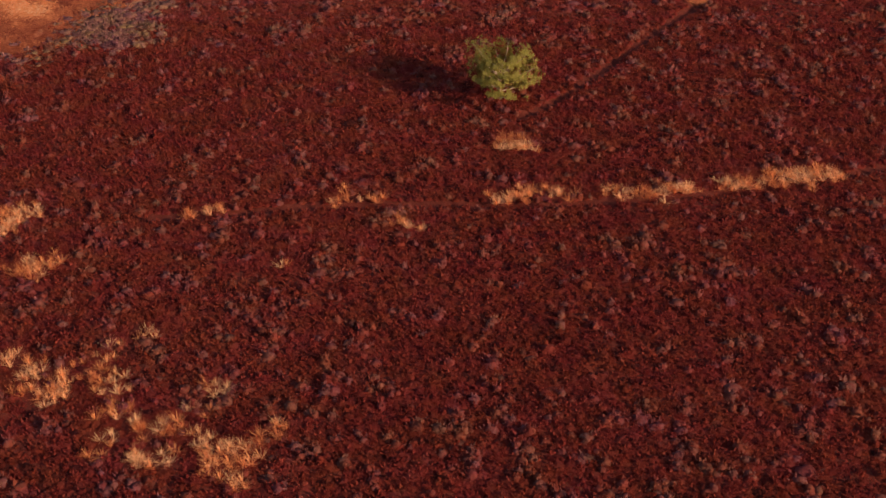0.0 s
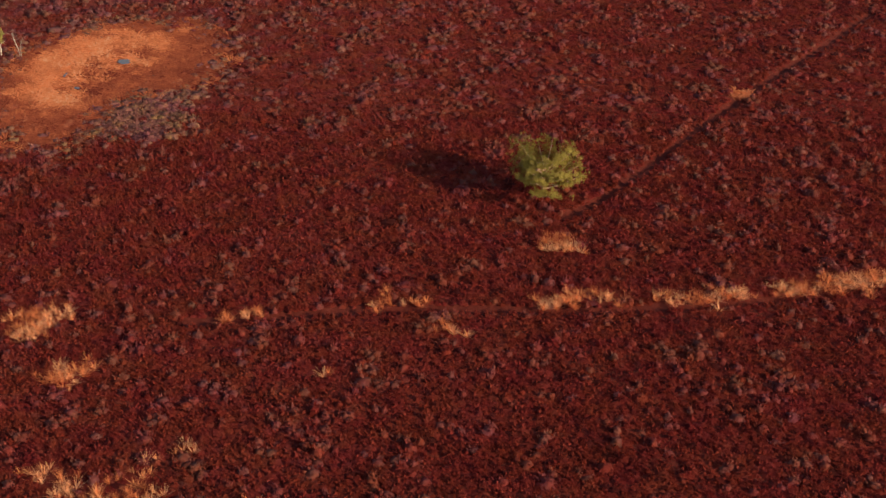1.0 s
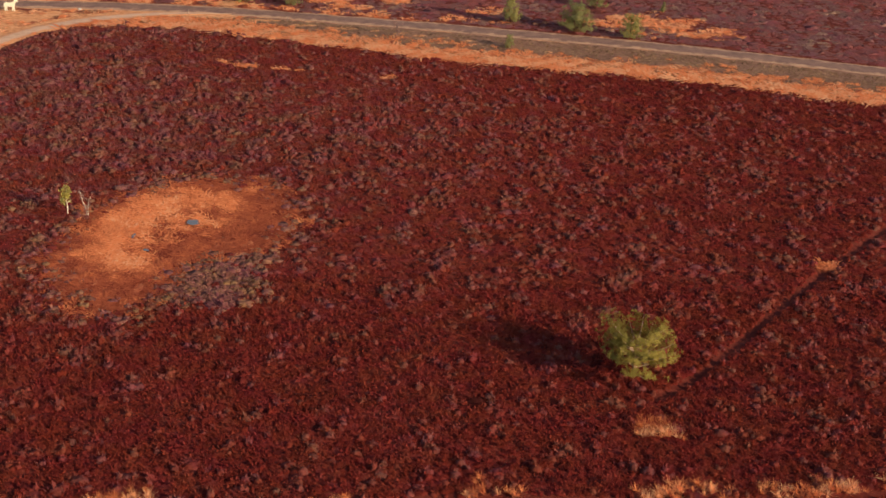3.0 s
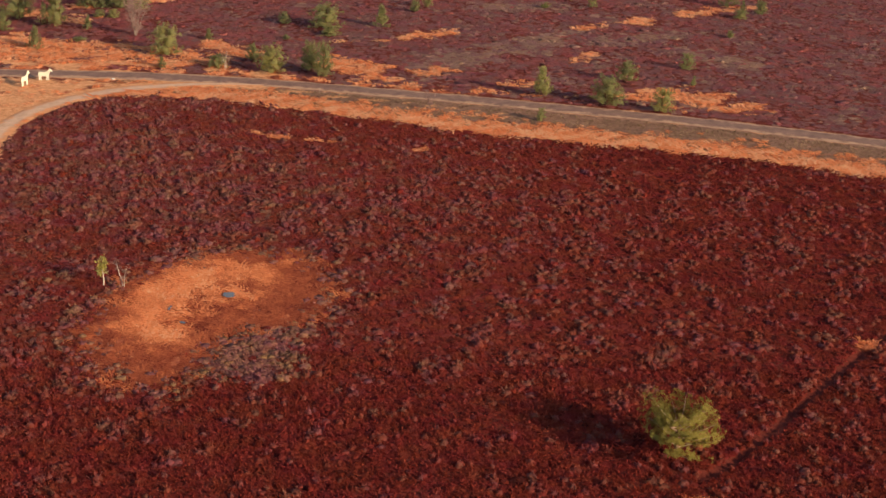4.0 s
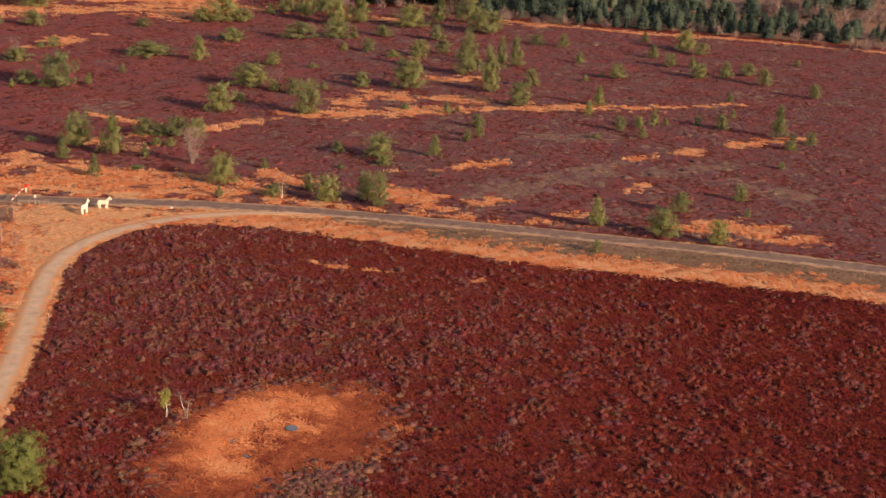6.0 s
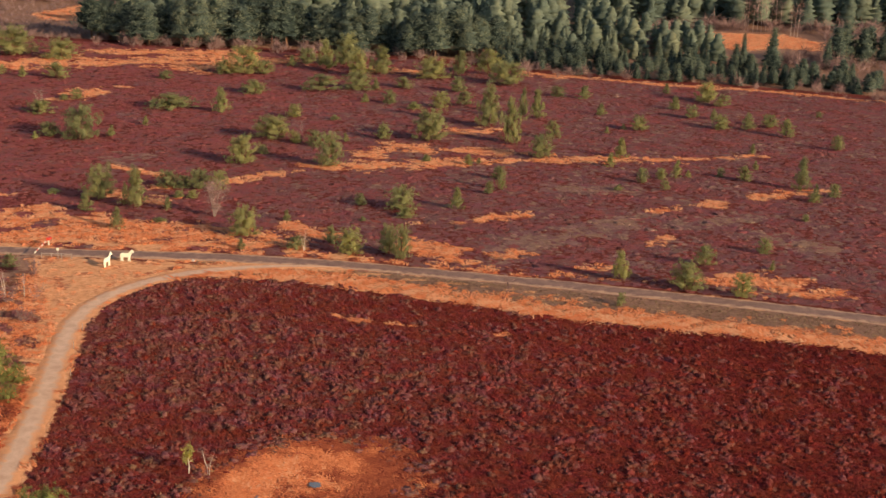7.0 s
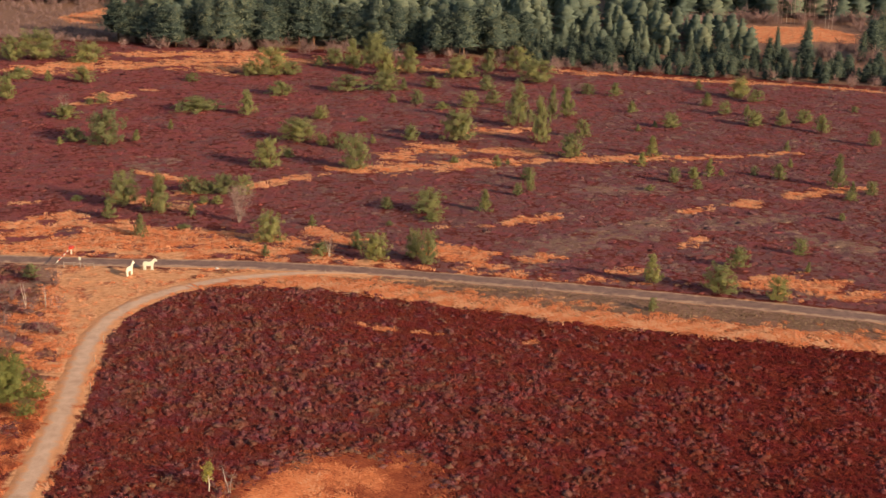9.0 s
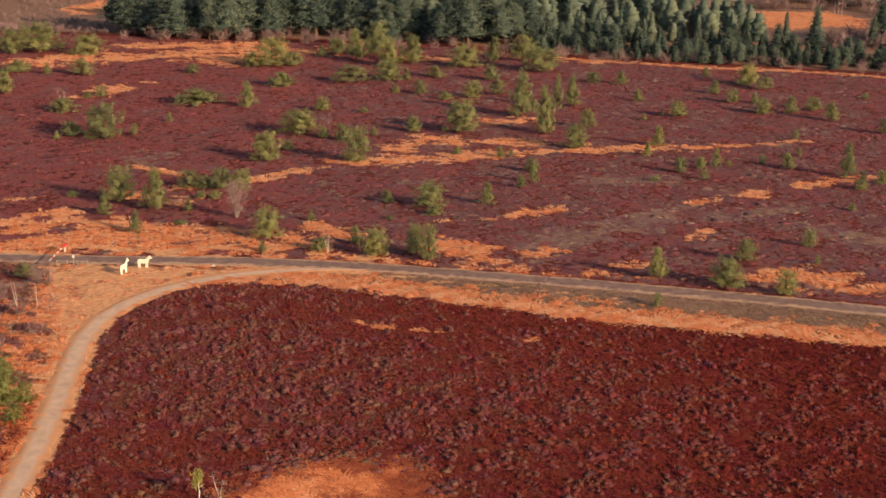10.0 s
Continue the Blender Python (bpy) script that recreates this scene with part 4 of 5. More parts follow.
def puffs(rng, centres, radius, blades, up=0.35, wide=(0.11, 0.21), heart=None):
    """Sprays of needles round each centre, lying flat to the outside of the crown where its heart is given."""
    n = len(centres)
    c = np.repeat(np.asarray(centres), blades, 0)
    d = rng.normal(0, 1, (n * blades, 3))
    d[:, 2] = d[:, 2] * 0.8 + up
    d /= np.linalg.norm(d, axis=1)[:, None]
    lie = rng.normal(0, 1, d.shape)
    if heart is not None:
        out = c - heart
        out /= np.linalg.norm(out, axis=1)[:, None] + 1e-6
        d = d - 0.55 * out * (d * out).sum(1)[:, None]
        lie = out + 0.38 * lie
    s = np.cross(d, lie)
    s /= np.linalg.norm(s, axis=1)[:, None] + 1e-9
    ln = radius * rng.uniform(0.6, 1.25, (n * blades, 1))
    o = c + rng.normal(0, 0.25, d.shape) * radius
    wd = ln * rng.uniform(*wide, ln.shape)
    v = np.stack([o - s * wd, o + s * wd, o + d * ln], 1).reshape(-1, 3)
    t = np.arange(len(v)).reshape(-1, 3)
    tone = np.repeat(np.clip(0.5 + rng.normal(0, 0.09, n), 0, 1), blades * 3)
    return v, t, tone


def crown_points(rng, kind, whorls, boughs):
    """Places of the sprays along rising boughs, in a tree 1 wide and 1 high, and the boughs' lines."""
    pts, lines = [], []
    for i in range(whorls):
        q = (i + rng.uniform(0.1, 0.9)) / whorls
        if kind == "c":
            z0, reach = 0.03 + 0.86 * q, 0.57 * (1.0 - q) ** 0.8 + 0.06
        elif kind == "l":
            z0, reach = 0.02 + 0.60 * q, 0.54 * math.sqrt(1.02 - q * q) + 0.04
        else:
            z0, reach = 0.03 + 0.74 * q, 0.50 * math.sqrt(max(0.04, 1 - ((q - 0.25) / 0.80) ** 2)) + 0.03
        turn = rng.uniform(0, 6.28)
        for k in range(boughs):
            if rng.uniform() < 0.16:
                continue
            a, ln = turn + 6.2832 * (k + rng.uniform(-0.35, 0.35)) / boughs, reach * rng.uniform(0.62, 1.12)
            rise = rng.uniform(0.10, 0.24) * (0.6 + 0.7 * q)
            lines.append((a, z0, ln, rise))
            for s in (0.30, 0.52, 0.70, 0.86, 1.0):
                w = rng.normal(0, 0.035, 3)
                pts.append((math.cos(a) * ln * s + w[0], math.sin(a) * ln * s + w[1], z0 + rise * s ** 1.5 + 0.5 * w[2]))
    for s in (0.84, 0.90, 0.95):
        pts.append((rng.normal(0, 0.015), rng.normal(0, 0.015), s if kind != "l" else s - 0.2))
    return np.array(pts), lines


def pine(kind, seed, whorls=8, boughs=6, blades=30, radius=0.105, thick=0.026, bright=0.0, needles=NEEDLES):
    rng = np.random.default_rng(seed)
    root = new("pine_tree")
    bend = rng.uniform(-0.05, 0.05, 2)
    top = 0.86 if kind != "l" else 0.6
    tp = [(bend[0] * math.sin(3 * s), bend[1] * math.sin(2 * s + 0.4), s * top - 0.03) for s in (0, 0.2, 0.4, 0.6, 0.8, 1.0)]
    part("trunk", tube(bmesh.new(), tp, [thick * k for k in (1.25, 0.95, 0.8, 0.6, 0.4, 0.15)], 7), PINE_BARK, root)
    centres, lines = crown_points(rng, kind, whorls, boughs)
    for a, z0, ln, rise in lines[2::6]:
        p = [(math.cos(a) * ln * s, math.sin(a) * ln * s, z0 + rise * s ** 1.5) for s in (0, 0.35, 0.7, 0.95)]
        part("limb", tube(bmesh.new(), p, [thick * k for k in (0.45, 0.32, 0.2, 0.08)], 5), PINE_BARK, root)
    v, t, tone = puffs(rng, centres, radius, blades, 0.75, (0.045, 0.085), (0, 0, 0.30))
    # lean and fuller on one side
    v = v * (1.0, rng.uniform(0.8, 1.0), 1.0) + np.outer(np.clip(v[:, 2], 0, 1) ** 1.3, (*rng.uniform(-0.08, 0.08, 2), 0.0))
    part("crown", mesh_of("crown", v, t, needles, tone + bright), needles, root)
    return tagged(root, "green bushy young pine standing in the heather", "tree", "pines scattered on the heath")


MAKE = {"r": [pine("r", s) for s in (1, 2, 3, 4)], "c": [pine("c", s, 9, 6) for s in (11, 12, 13)], "l": [pine("l", s, 6, 8) for s in (21, 22)]}
LABEL = {"r": "green round-crowned young pine growing in the heather", "c": "slim pointed green young pine growing in the heather", "l": "low spreading green pine bush growing in the heather"}
spin = random.Random(7)
HOME = []
for rows in (ROADSIDE_PINES, EAST_PINES, HEATH_PINES, MIDDLE_PINES, WEST_PINES, NORTH_PINES, FAR_EAST_PINES):
    HOME += rows


def plant_all():
    groups = {}
    for x, y, w, h, k in HOME:
        grow = (1.17 if y < 330 else 1.05 if x < -90 else 1.26) * spin.uniform(0.93, 1.07)
        m = pose(x, y, -0.08, 0, 0, spin.uniform(0, 360)) @ Matrix.Diagonal((w * grow, w * grow, h * (grow - 0.06), 1))
        groups.setdefault((k, spin.randrange(len(MAKE[k]))), []).append(m)
    for (k, i), ms in groups.items():
        first = MAKE[k][i]
        tagged(first, LABEL[k])
        for m in ms[1:]:
            copy_thing(first, m)
        first.matrix_basis = ms[0]


plant_all()


def round_pine(x, y, w, h, seed, whorls, boughs, label):
    ob = pine("r", seed, whorls, boughs, 26, 0.080, 0.022, 0.0, GREEN_NEEDLES)
    ob.matrix_basis = pose(x, y, -0.08, 0, 0, 40) @ Matrix.Diagonal((w, w, h, 1))
    return tagged(ob, label)


def open_pine(x, y, w, h, seed, limbs, label):
    """A broad pine whose limbs rise outward from a low fork, open in the middle."""
    rng = np.random.default_rng(seed)
    root = new("pine_tree")
    part("trunk", tube(bmesh.new(), [(0, 0, -0.1), (0.03, 0.02, 0.2 * h), (0, 0, 0.45 * h), (0.05, 0, 0.75 * h)], [0.20, 0.16, 0.12, 0.05], 8), PINE_BARK, root)
    centres = []
    for i in range(limbs):
        a, low = 6.2832 * i * 0.382 + rng.uniform(-0.2, 0.2), i / limbs
        z0, reach = h * (0.16 + 0.46 * low), w * 0.5 * (1.0 - 0.45 * low) * rng.uniform(0.70, 1.12)
        rise = h * rng.uniform(0.20, 0.36) * (0.8 + 0.6 * low)
        p = [(math.cos(a + 0.15 * s) * reach * s, math.sin(a + 0.15 * s) * reach * s, z0 + rise * s ** 1.4) for s in (0, 0.35, 0.7, 1.0)]
        part("limb", tube(bmesh.new(), p, [0.07, 0.05, 0.035, 0.012], 6), PALE_LIMB, root, "pale pinkish limb")
        for _ in range(46):
            s = rng.uniform(0.38, 1.03)
            side = rng.normal(0, 0.105 * w * (0.35 + 0.55 * s))
            c = np.array([math.cos(a + 0.15 * s) * reach * s - math.sin(a) * side, math.sin(a + 0.15 * s) * reach * s + math.cos(a) * side, z0 + rise * s ** 1.4 + abs(rng.normal(0, 0.04 * h))])
            if math.hypot(c[0], c[1] + 0.05 * w) > 0.12 * w and (c[1] > -0.05 * w or c[2] < 0.62 * h or rng.uniform() < 0.8):
                centres.append(c)
    v, t, tone = puffs(rng, centres, 0.30, 20, 0.9, (0.05, 0.09), (0, 0, 0.3 * h))
    part("crown", mesh_of("crown", v, t, LONE_NEEDLES, tone + 0.05), LONE_NEEDLES, root)
    root.matrix_basis = pose(x, y, 0)
    return tagged(root, label, "tree")


open_pine(23.8, 99.8, 7.8, 5.2, 77, 27, "broad solitary pine with open yellow-green crown amid red heather")
round_pine(-37.2, 112.2, 5.5, 5.7, 82, 14, 10, "dense rounded yellow-green pine standing in the heather")
round_pine(-53.6, 147.6, 5.6, 5.4, 78, 14, 10, "dense rounded pine beside the gravel track")
round_pine(-50.6, 148.6, 2.6, 2.4, 79, 9, 8, "small bright green pine bush beside the gravel track")
round_pine(-50.1, 143.6, 2.6, 2.1, 80, 9, 8, "small low pine bush beside the gravel track")


def small_pine():
    rng = np.random.default_rng(81)
    root = new("pine_tree")
    part("trunk", tube(bmesh.new(), [(0, 0, -0.1), (0.05, 0, 0.6), (-0.04, 0.03, 1.2), (0.02, 0, 1.9)], [0.07, 0.055, 0.045, 0.02], 6), PALE_BARK, root, "pale slender trunk")
    part("limb", tube(bmesh.new(), [(0, 0, 0.9), (0.3, 0.1, 1.15), (0.45, 0.1, 1.2)], [0.03, 0.02, 0.01], 5), PALE_BARK, root)
    c = rng.normal(0, 1, (46, 3))
    c = c / np.linalg.norm(c, axis=1)[:, None] * rng.uniform(0.2, 1, (46, 1)) * (0.50, 0.50, 0.85) + (-0.05, 0, 1.62)
    v, t, tone = puffs(rng, c, 0.24, 12)
    part("crown", mesh_of("crown", v, t, NEEDLES, tone + 0.25), NEEDLES, root)
    root.matrix_basis = pose(-27.6, 128.2, 0) @ Matrix.Scale(1.2, 4)
    tagged(root, "small yellow-green pine on a pale bare stem", "tree")


small_pine()


def bare_tree(x, y, h, w, seed, stems, twigs, bark, label, category="tree"):
    """A leafless tree: stems that fork and a spray of fine twigs."""
    rng = np.random.default_rng(seed)
    root = new("bare_tree")
    tips, r0, sway = [], (0.007 if h > 8 else 0.016) if stems < 4 else 0.009, 0.012 if h > 8 else 0.04
    for s in range(stems):
        a, lean = rng.uniform(0, 6.28), rng.uniform(0.1, 0.5) * w
        p = [(0.1 * math.cos(a), 0.1 * math.sin(a), -0.1)] + [(math.cos(a) * lean * q + rng.uniform(-sway, sway) * h, math.sin(a) * lean * q + rng.uniform(-sway, sway) * h, q * h * rng.uniform(0.9, 1.0)) for q in (0.3, 0.6, 1.0)]
        part("stem", tube(bmesh.new(), p, [r0 * h, 0.75 * r0 * h, 0.5 * r0 * h, 0.2 * r0 * h], 5), bark, root)
        tips += [np.array(p[1]), np.array(p[2]), np.array(p[3]), (np.array(p[2]) + np.array(p[3])) / 2]
    v, t = [], []
    for k in range(twigs):
        b = tips[rng.integers(len(tips))] + rng.normal(0, 0.06, 3) * h
        d = rng.normal(0, 1, 3) * (1, 1, 0.6) + (0, 0, 0.7)
        d *= rng.uniform(0.10, 0.26) * h / np.linalg.norm(d)
        s = np.cross(d, rng.normal(0, 1, 3))
        s *= (0.006 if category == "tree" else 0.016) * h / (np.linalg.norm(s) + 1e-9)
        v += [b - s, b + s, b + d]
        t.append((3 * k, 3 * k + 1, 3 * k + 2))
    tagged(part("crown", mesh_of("crown", np.array(v), np.array(t), TWIGS, rng.uniform(0.3, 1, len(v)) * (1.0 if category == "tree" else 0.55)), TWIGS, root), kind="stuff")
    root.matrix_basis = pose(x, y, 0, 0, 0, rng.uniform(0, 360))
    return tagged(root, label, category)


bare_tree(-25.6, 128.0, 2.6, 2.0, 91, 3, 110, PALE_BARK, "small leafless birch with pale forked stems")
bare_tree(-42.4, 221.2, 5.0, 4.4, 92, 12, 1000, WEATHERED, "leafless pale birch clump beside young pines")
bare_tree(-26.1, 204.4, 3.0, 1.4, 93, 3, 110, PALE_BARK, "leafless roadside sapling with thin twigs")
bare_tree(3.7, 189.2, 2.4, 1.8, 94, 4, 120, TWIGS, "thin leafless shrub on the grass verge", "shrub")
bare_tree(-61.5, 178.0, 3.4, 1.6, 95, 2, 90, PALE_BARK, "leafless birch sapling with a white stem")
bare_tree(-59.1, 178.2, 2.6, 1.6, 96, 2, 90, PALE_BARK, "thin leafless birch sapling")
bare_tree(-63.5, 176.0, 2.2, 2.6, 97, 4, 140, TWIGS, "leafless reddish shrub on the heath", "shrub")
bare_tree(-57.0, 176.5, 2.0, 2.4, 98, 4, 140, TWIGS, "leafless reddish shrub on the heath", "shrub")
for k, (x, y) in enumerate(((-69.0, 187.0), (-64.0, 179.5), (-67.5, 174.0), (-60.0, 174.5), (-65.0, 165.5), (-61.5, 157.5), (-59.5, 152.0), (-60.5, 186.5), (-66.0, 183.0), (-56.0, 168.0), (-62.0, 170.5), (-58.5, 163.0))):
    bare_tree(x, y, 1.3 + 0.25 * (k % 4), 2.8, 130 + k, 7, 420, TWIGS, "low leafless reddish shrub near the track", "shrub")
bare_tree(-93.0, 297.5, 4.4, 3.2, 99, 5, 160, PALE_BARK, "leafless pale birch behind a pine bush")
bare_tree(-36.0, 277.5, 4.0, 2.8, 100, 4, 140, TWIGS, "leafless reddish birch between young pines")


# ---- forest ----
def forest_shape(kind, seed, sprays=2200):
    """One forest tree, 1 high: a lumpy body of boughs in tiers and sprays lying on it; pointed firs or blunter pines."""
    rng = np.random.default_rng(seed)
    tiers, sides = (9, 8) if kind == "fir" else (7, 8)
    foot = 0.06 if kind == "fir" else rng.uniform(0.14, 0.30)
    rows = []
    for i in range(2 * tiers):
        q = i / (2 * tiers - 1)
        r = 0.25 * (1 - q) ** 0.85 + 0.01 if kind == "fir" else 0.26 * math.sqrt(max(0.0, 1 - (1.25 * q - 0.28) ** 2)) * (1 - 0.25 * q) + 0.01
        r *= 0.84 if i % 2 == 0 else 0.54
        rows.append((foot + (0.98 - foot) * (q if i % 2 == 0 else q - 0.010), r))
    v = [(0.0, 0.0, foot)]
    lean = rng.uniform(-0.05, 0.05, 2)
    for i, (z, r) in enumerate(rows):
        for k in range(sides):
            a = 6.2832 * (k + 0.5 * ((i // 2) % 2) + rng.uniform(-0.2, 0.2)) / sides
            q = r * rng.uniform(0.55, 1.35)
            v.append((math.cos(a) * q + lean[0] * z, math.sin(a) * q + lean[1] * z, z + rng.uniform(-0.02, 0.02)))
    v.append((lean[0], lean[1], 1.0))
    t = [(0, 1 + (k + 1) % sides, 1 + k) for k in range(sides)]
    for i in range(len(rows) - 1):
        for k in range(sides):
            p, q = 1 + i * sides + k, 1 + i * sides + (k + 1) % sides
            t += [(p, q, q + sides), (p, q + sides, p + sides)]
    last = 1 + (len(rows) - 1) * sides
    t += [(last + k, last + (k + 1) % sides, len(v) - 1) for k in range(sides)]
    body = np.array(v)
    # body toned far darker than its sprays, painting shade into the gaps between boughs
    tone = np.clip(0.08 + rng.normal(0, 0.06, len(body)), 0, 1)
    pick = rng.integers(1, len(body) - 1, sprays)
    c = body[pick] * rng.uniform(0.74, 1.36, (sprays, 1)) * (1, 1, 0) + body[pick] * (0, 0, 1) + rng.normal(0, 0.024, (sprays, 3))
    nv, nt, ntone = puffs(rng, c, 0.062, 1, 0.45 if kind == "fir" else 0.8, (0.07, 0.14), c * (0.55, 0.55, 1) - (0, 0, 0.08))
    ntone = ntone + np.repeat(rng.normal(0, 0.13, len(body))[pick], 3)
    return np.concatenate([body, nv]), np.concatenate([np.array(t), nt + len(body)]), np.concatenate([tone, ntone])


def forest_tree(kind, seed):
    root = new("forest_tree")
    part("trunk", tube(bmesh.new(), [(0, 0, -0.02), (0.01, 0, 0.35), (0, 0.01, 0.7), (0, 0, 0.95)], [0.018, 0.014, 0.009, 0.003], 6), PINE_BARK, root)
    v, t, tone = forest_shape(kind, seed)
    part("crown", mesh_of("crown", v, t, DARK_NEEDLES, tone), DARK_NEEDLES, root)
    return tagged(root, "tall dark green fir at the forest edge" if kind == "fir" else "tall dark green pine at the forest edge", "tree", "trees of the forest edge")


def forest():
    r = random.Random(61)
    firs, pines = [forest_tree("fir", s) for s in (1, 2, 3, 4)], [forest_tree("pine", s) for s in (5, 6, 7, 8)]
    spots = {}

    def stand(x, y, h, fir, wide=1.0):
        pool_ = firs if fir else pines
        spots.setdefault(pool_[r.randrange(4)], []).append(pose(x, y, -0.1, 0, 0, r.uniform(0, 360)) @ Matrix.Diagonal((h * wide, h * wide, h, 1)))

    # the edge: taller pines to the west, lower mixed firs to the east
    for k in range(44):
        x = -110 + 112 * k / 43 + r.uniform(-1, 1)
        stand(x, 398 + 4 * math.sin(x * 0.09) + r.uniform(-3, 5), r.uniform(8.5, 14.5), r.random() < 0.10, r.uniform(1.2, 1.75))
    for k in range(72):
        x = 2 + 96 * k / 71 + r.uniform(-1, 1)
        stand(x, 380 - 0.16 * (x - 2) + r.uniform(-2, 8), r.uniform(2.8, 5.6), r.random() < 0.45, r.uniform(1.3, 1.8))
    for k in range(30):
        x = 5 + 62 * k / 29 + r.uniform(-1.5, 1.5)
        stand(x, 392 - 0.10 * x + r.uniform(-3, 6), r.uniform(5, 8), r.random() < 0.6, r.uniform(1.1, 1.5))
    for k in range(30):
        x = 62 + 56 * k / 29 + r.uniform(-1.5, 1.5)
        stand(x, 377 - 0.22 * (x - 62) + r.uniform(0, 14), r.uniform(3.0, 6.5), r.random() < 0.5, r.uniform(1.2, 1.7))
    stand(77.8, 404, 10.5, True, 1.15)
    stand(70.5, 405, 8.5, True, 0.8)
    stand(93, 404, 8, True, 1.1)
    for x, y, h in ((97, 408, 11), (99.5, 411, 12), (103.5, 409, 11), (106, 413, 11), (110, 410, 10)):
        stand(x, y, h, False, 1.2)
    for first, ms in spots.items():
        for m in ms[1:]:
            copy_thing(first, m)
        first.matrix_basis = ms[0]

    # the depth of the wood, too many to count
    rng = np.random.default_rng(62)
    gx, gy = np.meshgrid(np.arange(-190, 150, 6.8), np.arange(400, 545, 7.4))
    x, y = (gx + rng.uniform(-2.2, 2.2, gx.shape)).ravel(), (gy + rng.uniform(-2.2, 2.2, gx.shape)).ravel()
    main = (x > -110 + (y - 400) * 0.35) & (x < 8 + (560 - y) * 0.05) & (y > 404) | (x >= 8) & (x < 66) & (y > 394) & (y < 505 - (x - 8) * 1.45)
    behind = (x > 30) & (y > 478 + 0.05 * x) | (x < -100) & (y > 478)
    ok = (main | behind) & (y < 640)
    x, y = x[ok], y[ok]
    h = np.where((x > 6) & (y < 488), rng.uniform(6.0, 10.0, len(x)) + np.clip((y - 405) / 20, 0, 4), rng.uniform(10, 15.5, len(x)))
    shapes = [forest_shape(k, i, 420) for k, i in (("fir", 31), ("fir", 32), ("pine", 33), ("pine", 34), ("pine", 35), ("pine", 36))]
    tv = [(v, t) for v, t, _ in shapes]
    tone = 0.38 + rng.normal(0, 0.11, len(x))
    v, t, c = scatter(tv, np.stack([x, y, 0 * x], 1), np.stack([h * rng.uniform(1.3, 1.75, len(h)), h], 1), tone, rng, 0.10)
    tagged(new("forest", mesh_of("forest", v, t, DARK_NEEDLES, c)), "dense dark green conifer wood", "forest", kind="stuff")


forest()


def bare_wood():
    """Leafless brown thicket along the wood and behind the fields."""
    rng = np.random.default_rng(71)

    def twigs():
        v, t = [], []
        for k in range(80):
            d = rng.normal(0, 1, 3)
            d[2] = abs(d[2]) * 0.8 + 0.5
            d /= np.linalg.norm(d)
            b = rng.normal(0, 0.16, 3) + (0, 0, 0.28)
            b[2] = max(b[2], 0)
            s = np.cross(d, rng.normal(0, 1, 3))
            s *= 0.014 / (np.linalg.norm(s) + 1e-9)
            v += [b - s, b + s, b + d * rng.uniform(0.25, 0.6)]
            t.append((3 * k, 3 * k + 1, 3 * k + 2))
        return np.array(v), np.array(t)

    xs, ys, hs = [], [], []
    for n, x0, x1, y0, y1, h0, h1 in ((46, -108, -42, 388, 397, 2.5, 5.0), (26, -42, 20, 378, 394, 2.0, 4.0), (40, 8, 60, 368, 380, 1.5, 3.5), (90, 58, 125, 352, 384, 1.2, 4.0), (210, -190, -104, 396, 412, 1.0, 2.2), (60, -180, -100, 472, 480, 2.0, 4.0),
                                     (60, 82, 135, 396, 420, 3.0, 6.0), (70, 60, 190, 472, 484, 3.0, 6.0), (70, 46, 64, 420, 470, 4.0, 6.0), (120, 105, 190, 420, 480, 4.0, 7.0)):
        xs.append(rng.uniform(x0, x1, n))
        ys.append(rng.uniform(y0, y1, n))
        hs.append(rng.uniform(h0, h1, n))
    xs.append(rng.uniform(-190, -98, 1100))
    ys.append(rng.uniform(398, 480, 1100))
    hs.append(rng.uniform(0.8, 1.8, 1100))
    x, y, h = np.concatenate(xs), np.concatenate(ys), np.concatenate(hs)
    free = ~inside(x, y, FIELD_WEST) & ~inside(x, y, FIELD_EAST)
    x, y, h = x[free], y[free], h[free]
    v, t, c = scatter([twigs() for _ in range(6)], np.stack([x, y, 0 * x], 1), np.stack([h, h], 1), rng.uniform(0.2, 0.8, len(x)), rng)
    tagged(new("bare_thicket", mesh_of("bare_thicket", v, t, TWIGS, c)), "leafless brown birch and scrub along the wood", "thicket", kind="stuff")


bare_wood()

for i, (x, y, h) in enumerate(((95.5, 466, 9), (96.6, 467, 9), (97.6, 466.5, 10), (82.5, 477, 9), (84, 478, 10), (85.5, 477, 9.5), (87, 478, 10.5), (88.2, 477.5, 10), (89.6, 478.5, 11), (91, 477, 10), (92.6, 478, 10.5), (94.2, 477.5, 10))):
    bare_tree(x, y, h, 1.2, 210 + i, 1, 50, PALE_BARK, "tall pale leafless birch at the far field", "tree")


# ---- the junction ----
HORSE = [
    (-0.98, 0.55), (-0.92, 0.95), (-0.80, 1.30), (-0.55, 1.42), (-0.20, 1.36), (0.20, 1.36), (0.52, 1.48), (0.78, 1.78), (0.92, 1.92), (0.98, 2.02), (1.05, 1.92),
    (1.22, 1.74), (1.38, 1.52), (1.34, 1.42), (1.22, 1.42), (1.05, 1.50), (0.94, 1.34), (0.84, 1.02), (0.74, 0.80), (0.72, 0.40), (0.76, 0.0), (0.58, 0.0), (0.54, 0.45),
    (0.46, 0.0), (0.30, 0.0), (0.36, 0.72), (0.0, 0.66), (-0.36, 0.74), (-0.42, 0.40), (-0.36, 0.0), (-0.54, 0.0), (-0.62, 0.42), (-0.68, 0.0), (-0.84, 0.0), (-0.80, 0.62), (-0.86, 0.80),
]


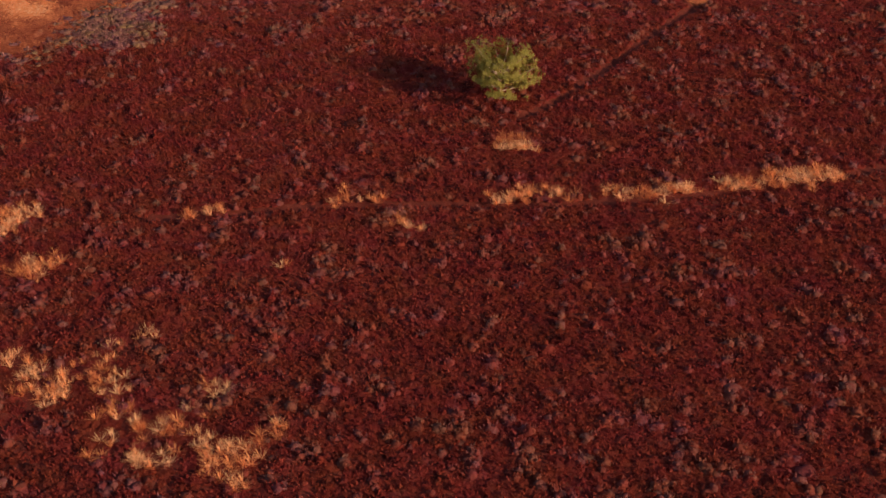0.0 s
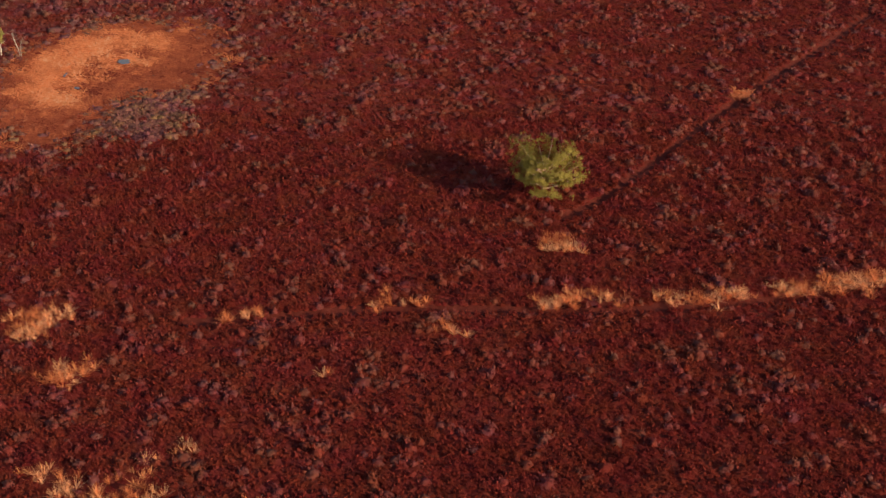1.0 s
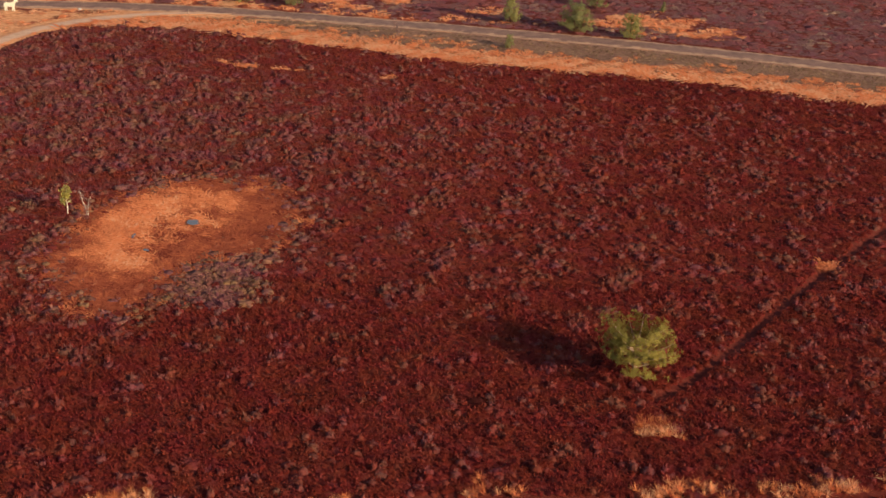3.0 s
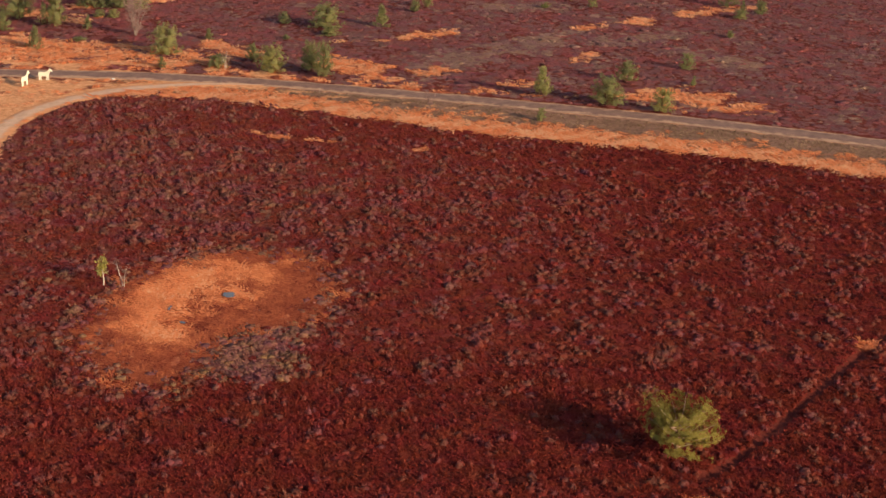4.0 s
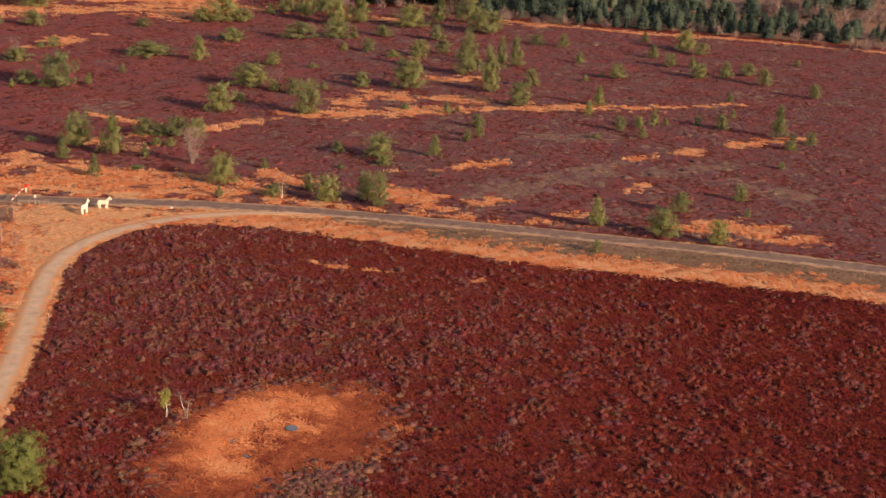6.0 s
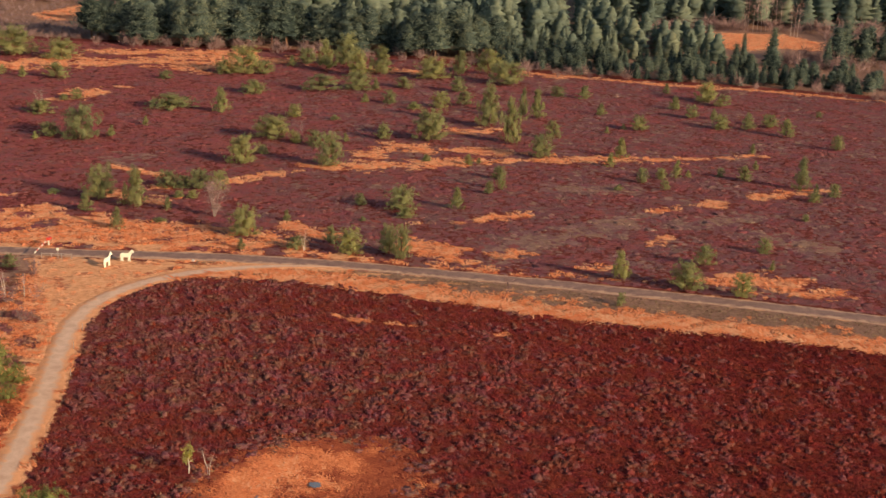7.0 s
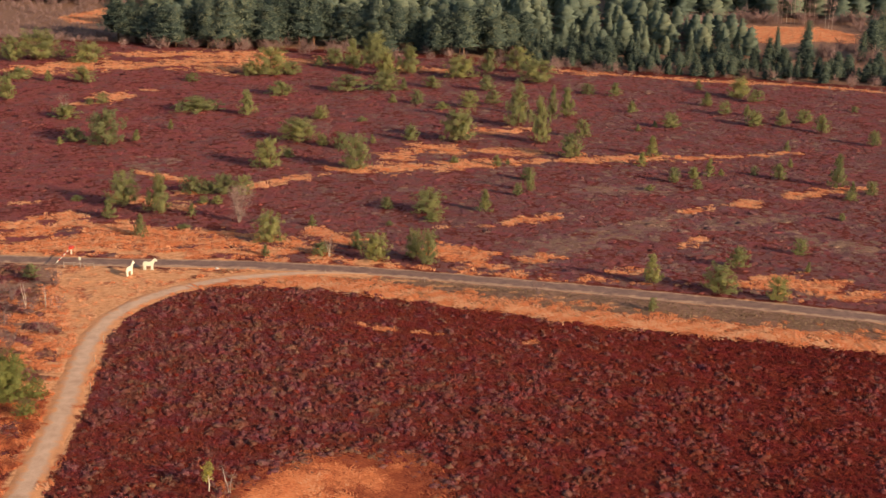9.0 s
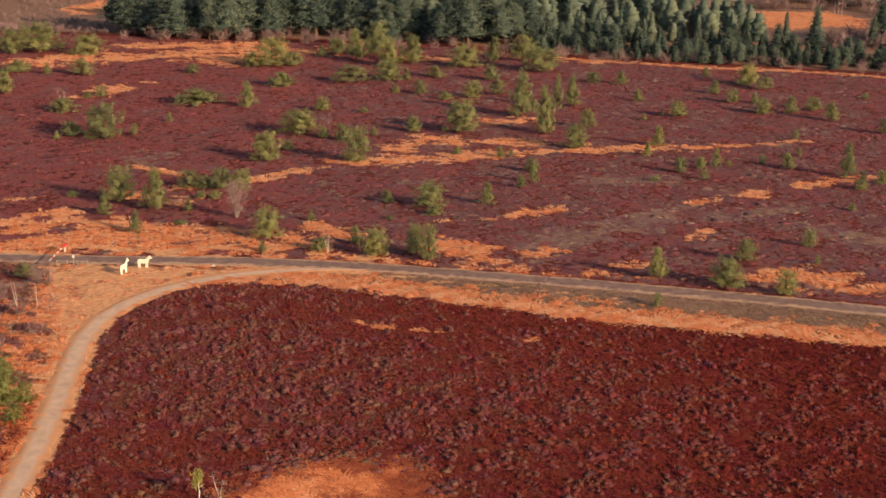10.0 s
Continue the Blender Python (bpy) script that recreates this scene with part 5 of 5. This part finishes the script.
def horse_statue(x, y, turn, size):
    """A plain white standing figure sawn from thick board, one mesh."""
    bm = bmesh.new()
    face = bm.faces.new([bm.verts.new((px * size, 0.04, pz * size)) for px, pz in HORSE])
    wall = bmesh.ops.extrude_face_region(bm, geom=[face])
    bmesh.ops.translate(bm, verts=[v for v in wall["geom"] if isinstance(v, bmesh.types.BMVert)], vec=(0, -0.08, 0))
    bmesh.ops.triangulate(bm, faces=bm.faces[:])
    bmesh.ops.recalc_face_normals(bm, faces=bm.faces[:])
    me = bpy.data.meshes.new("statue")
    bm.to_mesh(me)
    bm.free()
    me.materials.append(WHITE_PAINT)
    ob = new("statue", me)
    ob.matrix_world = pose(x, y, -0.02, 0, 0, turn)
    return tagged(ob, "plain white board statue of a standing animal on the sandy junction", "statue", "white statues at the junction")


horse_statue(-50.1, 195.3, 4, 0.88)
horse_statue(-52.0, 192.4, 75, 0.98)


def box(bm, c, s):
    bmesh.ops.create_cube(bm, size=1, matrix=Matrix.Translation(c) @ Matrix.Diagonal((*s, 1)))
    return bm


def barrier():
    root = new("road_barrier")
    post = box(bmesh.new(), (0, 0, 0.5), (0.16, 0.16, 1.0))
    bmesh.ops.bevel(post, geom=post.edges[:], offset=0.015, segments=1, affect="EDGES")
    part("post", post, WHITE_PAINT, root)
    for i in range(8):
        part("boom_stripe", tube(bmesh.new(), [(-0.05 + 0.02 * i, -0.55 - 0.8 * i, 1.0), (-0.05 + 0.02 * (i + 1), -0.55 - 0.8 * (i + 1), 1.0)], [0.075, 0.075], 8), RED_PAINT if i % 2 == 0 else WHITE_PAINT, root, "red painted stripe" if i % 2 == 0 else "white painted stripe")
    part("counterweight", box(bmesh.new(), (0, 0.15, 1.05), (0.5, 0.9, 0.34)), RED_PAINT, root, "red counterweight")
    root.matrix_basis = pose(-62.7, 201.0, 0)
    tagged(root, "red and white striped boom barrier swung open beside the road", "barrier")


barrier()


def sign_post(x, y):
    root = new("sign_post")
    part("post", tube(bmesh.new(), [(0, 0, -0.1), (0, 0, 1.5)], [0.05, 0.045], 8), WEATHERED, root)
    part("panel", box(bmesh.new(), (0, -0.07, 1.3), (0.34, 0.03, 0.42)), WHITE_PAINT, root, "small white panel")
    root.matrix_basis = pose(x, y, 0)
    tagged(root, "small white sign on a wooden post", "sign")


sign_post(-59.7, 195.3)


def rail_fence():
    root = new("rail_fence")
    for i in range(4):
        part("post", tube(bmesh.new(), [(1.4 * i, 0.07 * i, -0.1), (1.4 * i, 0.07 * i, 0.75)], [0.06, 0.055], 7), WEATHERED, root)
    for i in range(3):
        part("rail", tube(bmesh.new(), [(1.4 * i, 0.07 * i, 0.62), (1.4 * (i + 1), 0.07 * (i + 1), 0.6)], [0.05, 0.05], 7), WEATHERED, root)
    root.matrix_basis = pose(-62.0, 195.2, 0)
    tagged(root, "low weathered wooden rail fence at the junction", "fence")


rail_fence()


def marker(x, y, h, material, label):
    root = new("marker_post")
    part("post", tube(bmesh.new(), [(0, 0, -0.1), (0, 0, h)], [0.045, 0.04], 7), material, root)
    root.matrix_basis = pose(x, y, 0)
    tagged(root, label, "post", "posts along the ways")


for x, y in ((-45.6, 151.6), (-47.6, 160.0), (-48.3, 166.3)):
    marker(x, y, 0.9, WEATHERED, "low weathered wooden post beside the track")
for x, y in ((-25.7, 196.6), (-11.8, 194.9)):
    marker(x, y, 0.6, WEATHERED, "small weathered marker post beside the road")


def stone(x, y, s, seed):
    bm = bmesh.new()
    bmesh.ops.create_icosphere(bm, subdivisions=2, radius=s)
    r = random.Random(seed)
    for v in bm.verts:
        v.co = v.co * r.uniform(0.85, 1.12)
        v.co.z *= 0.65
    me = bpy.data.meshes.new("boulder")
    bm.to_mesh(me)
    bm.free()
    me.materials.append(STONE)
    ob = new("boulder", me)
    ob.matrix_world = pose(x, y, s * 0.3)
    tagged(ob, "pale rounded boulder beside the road", "boulder")


stone(-40.9, 196.9, 0.25, 3)
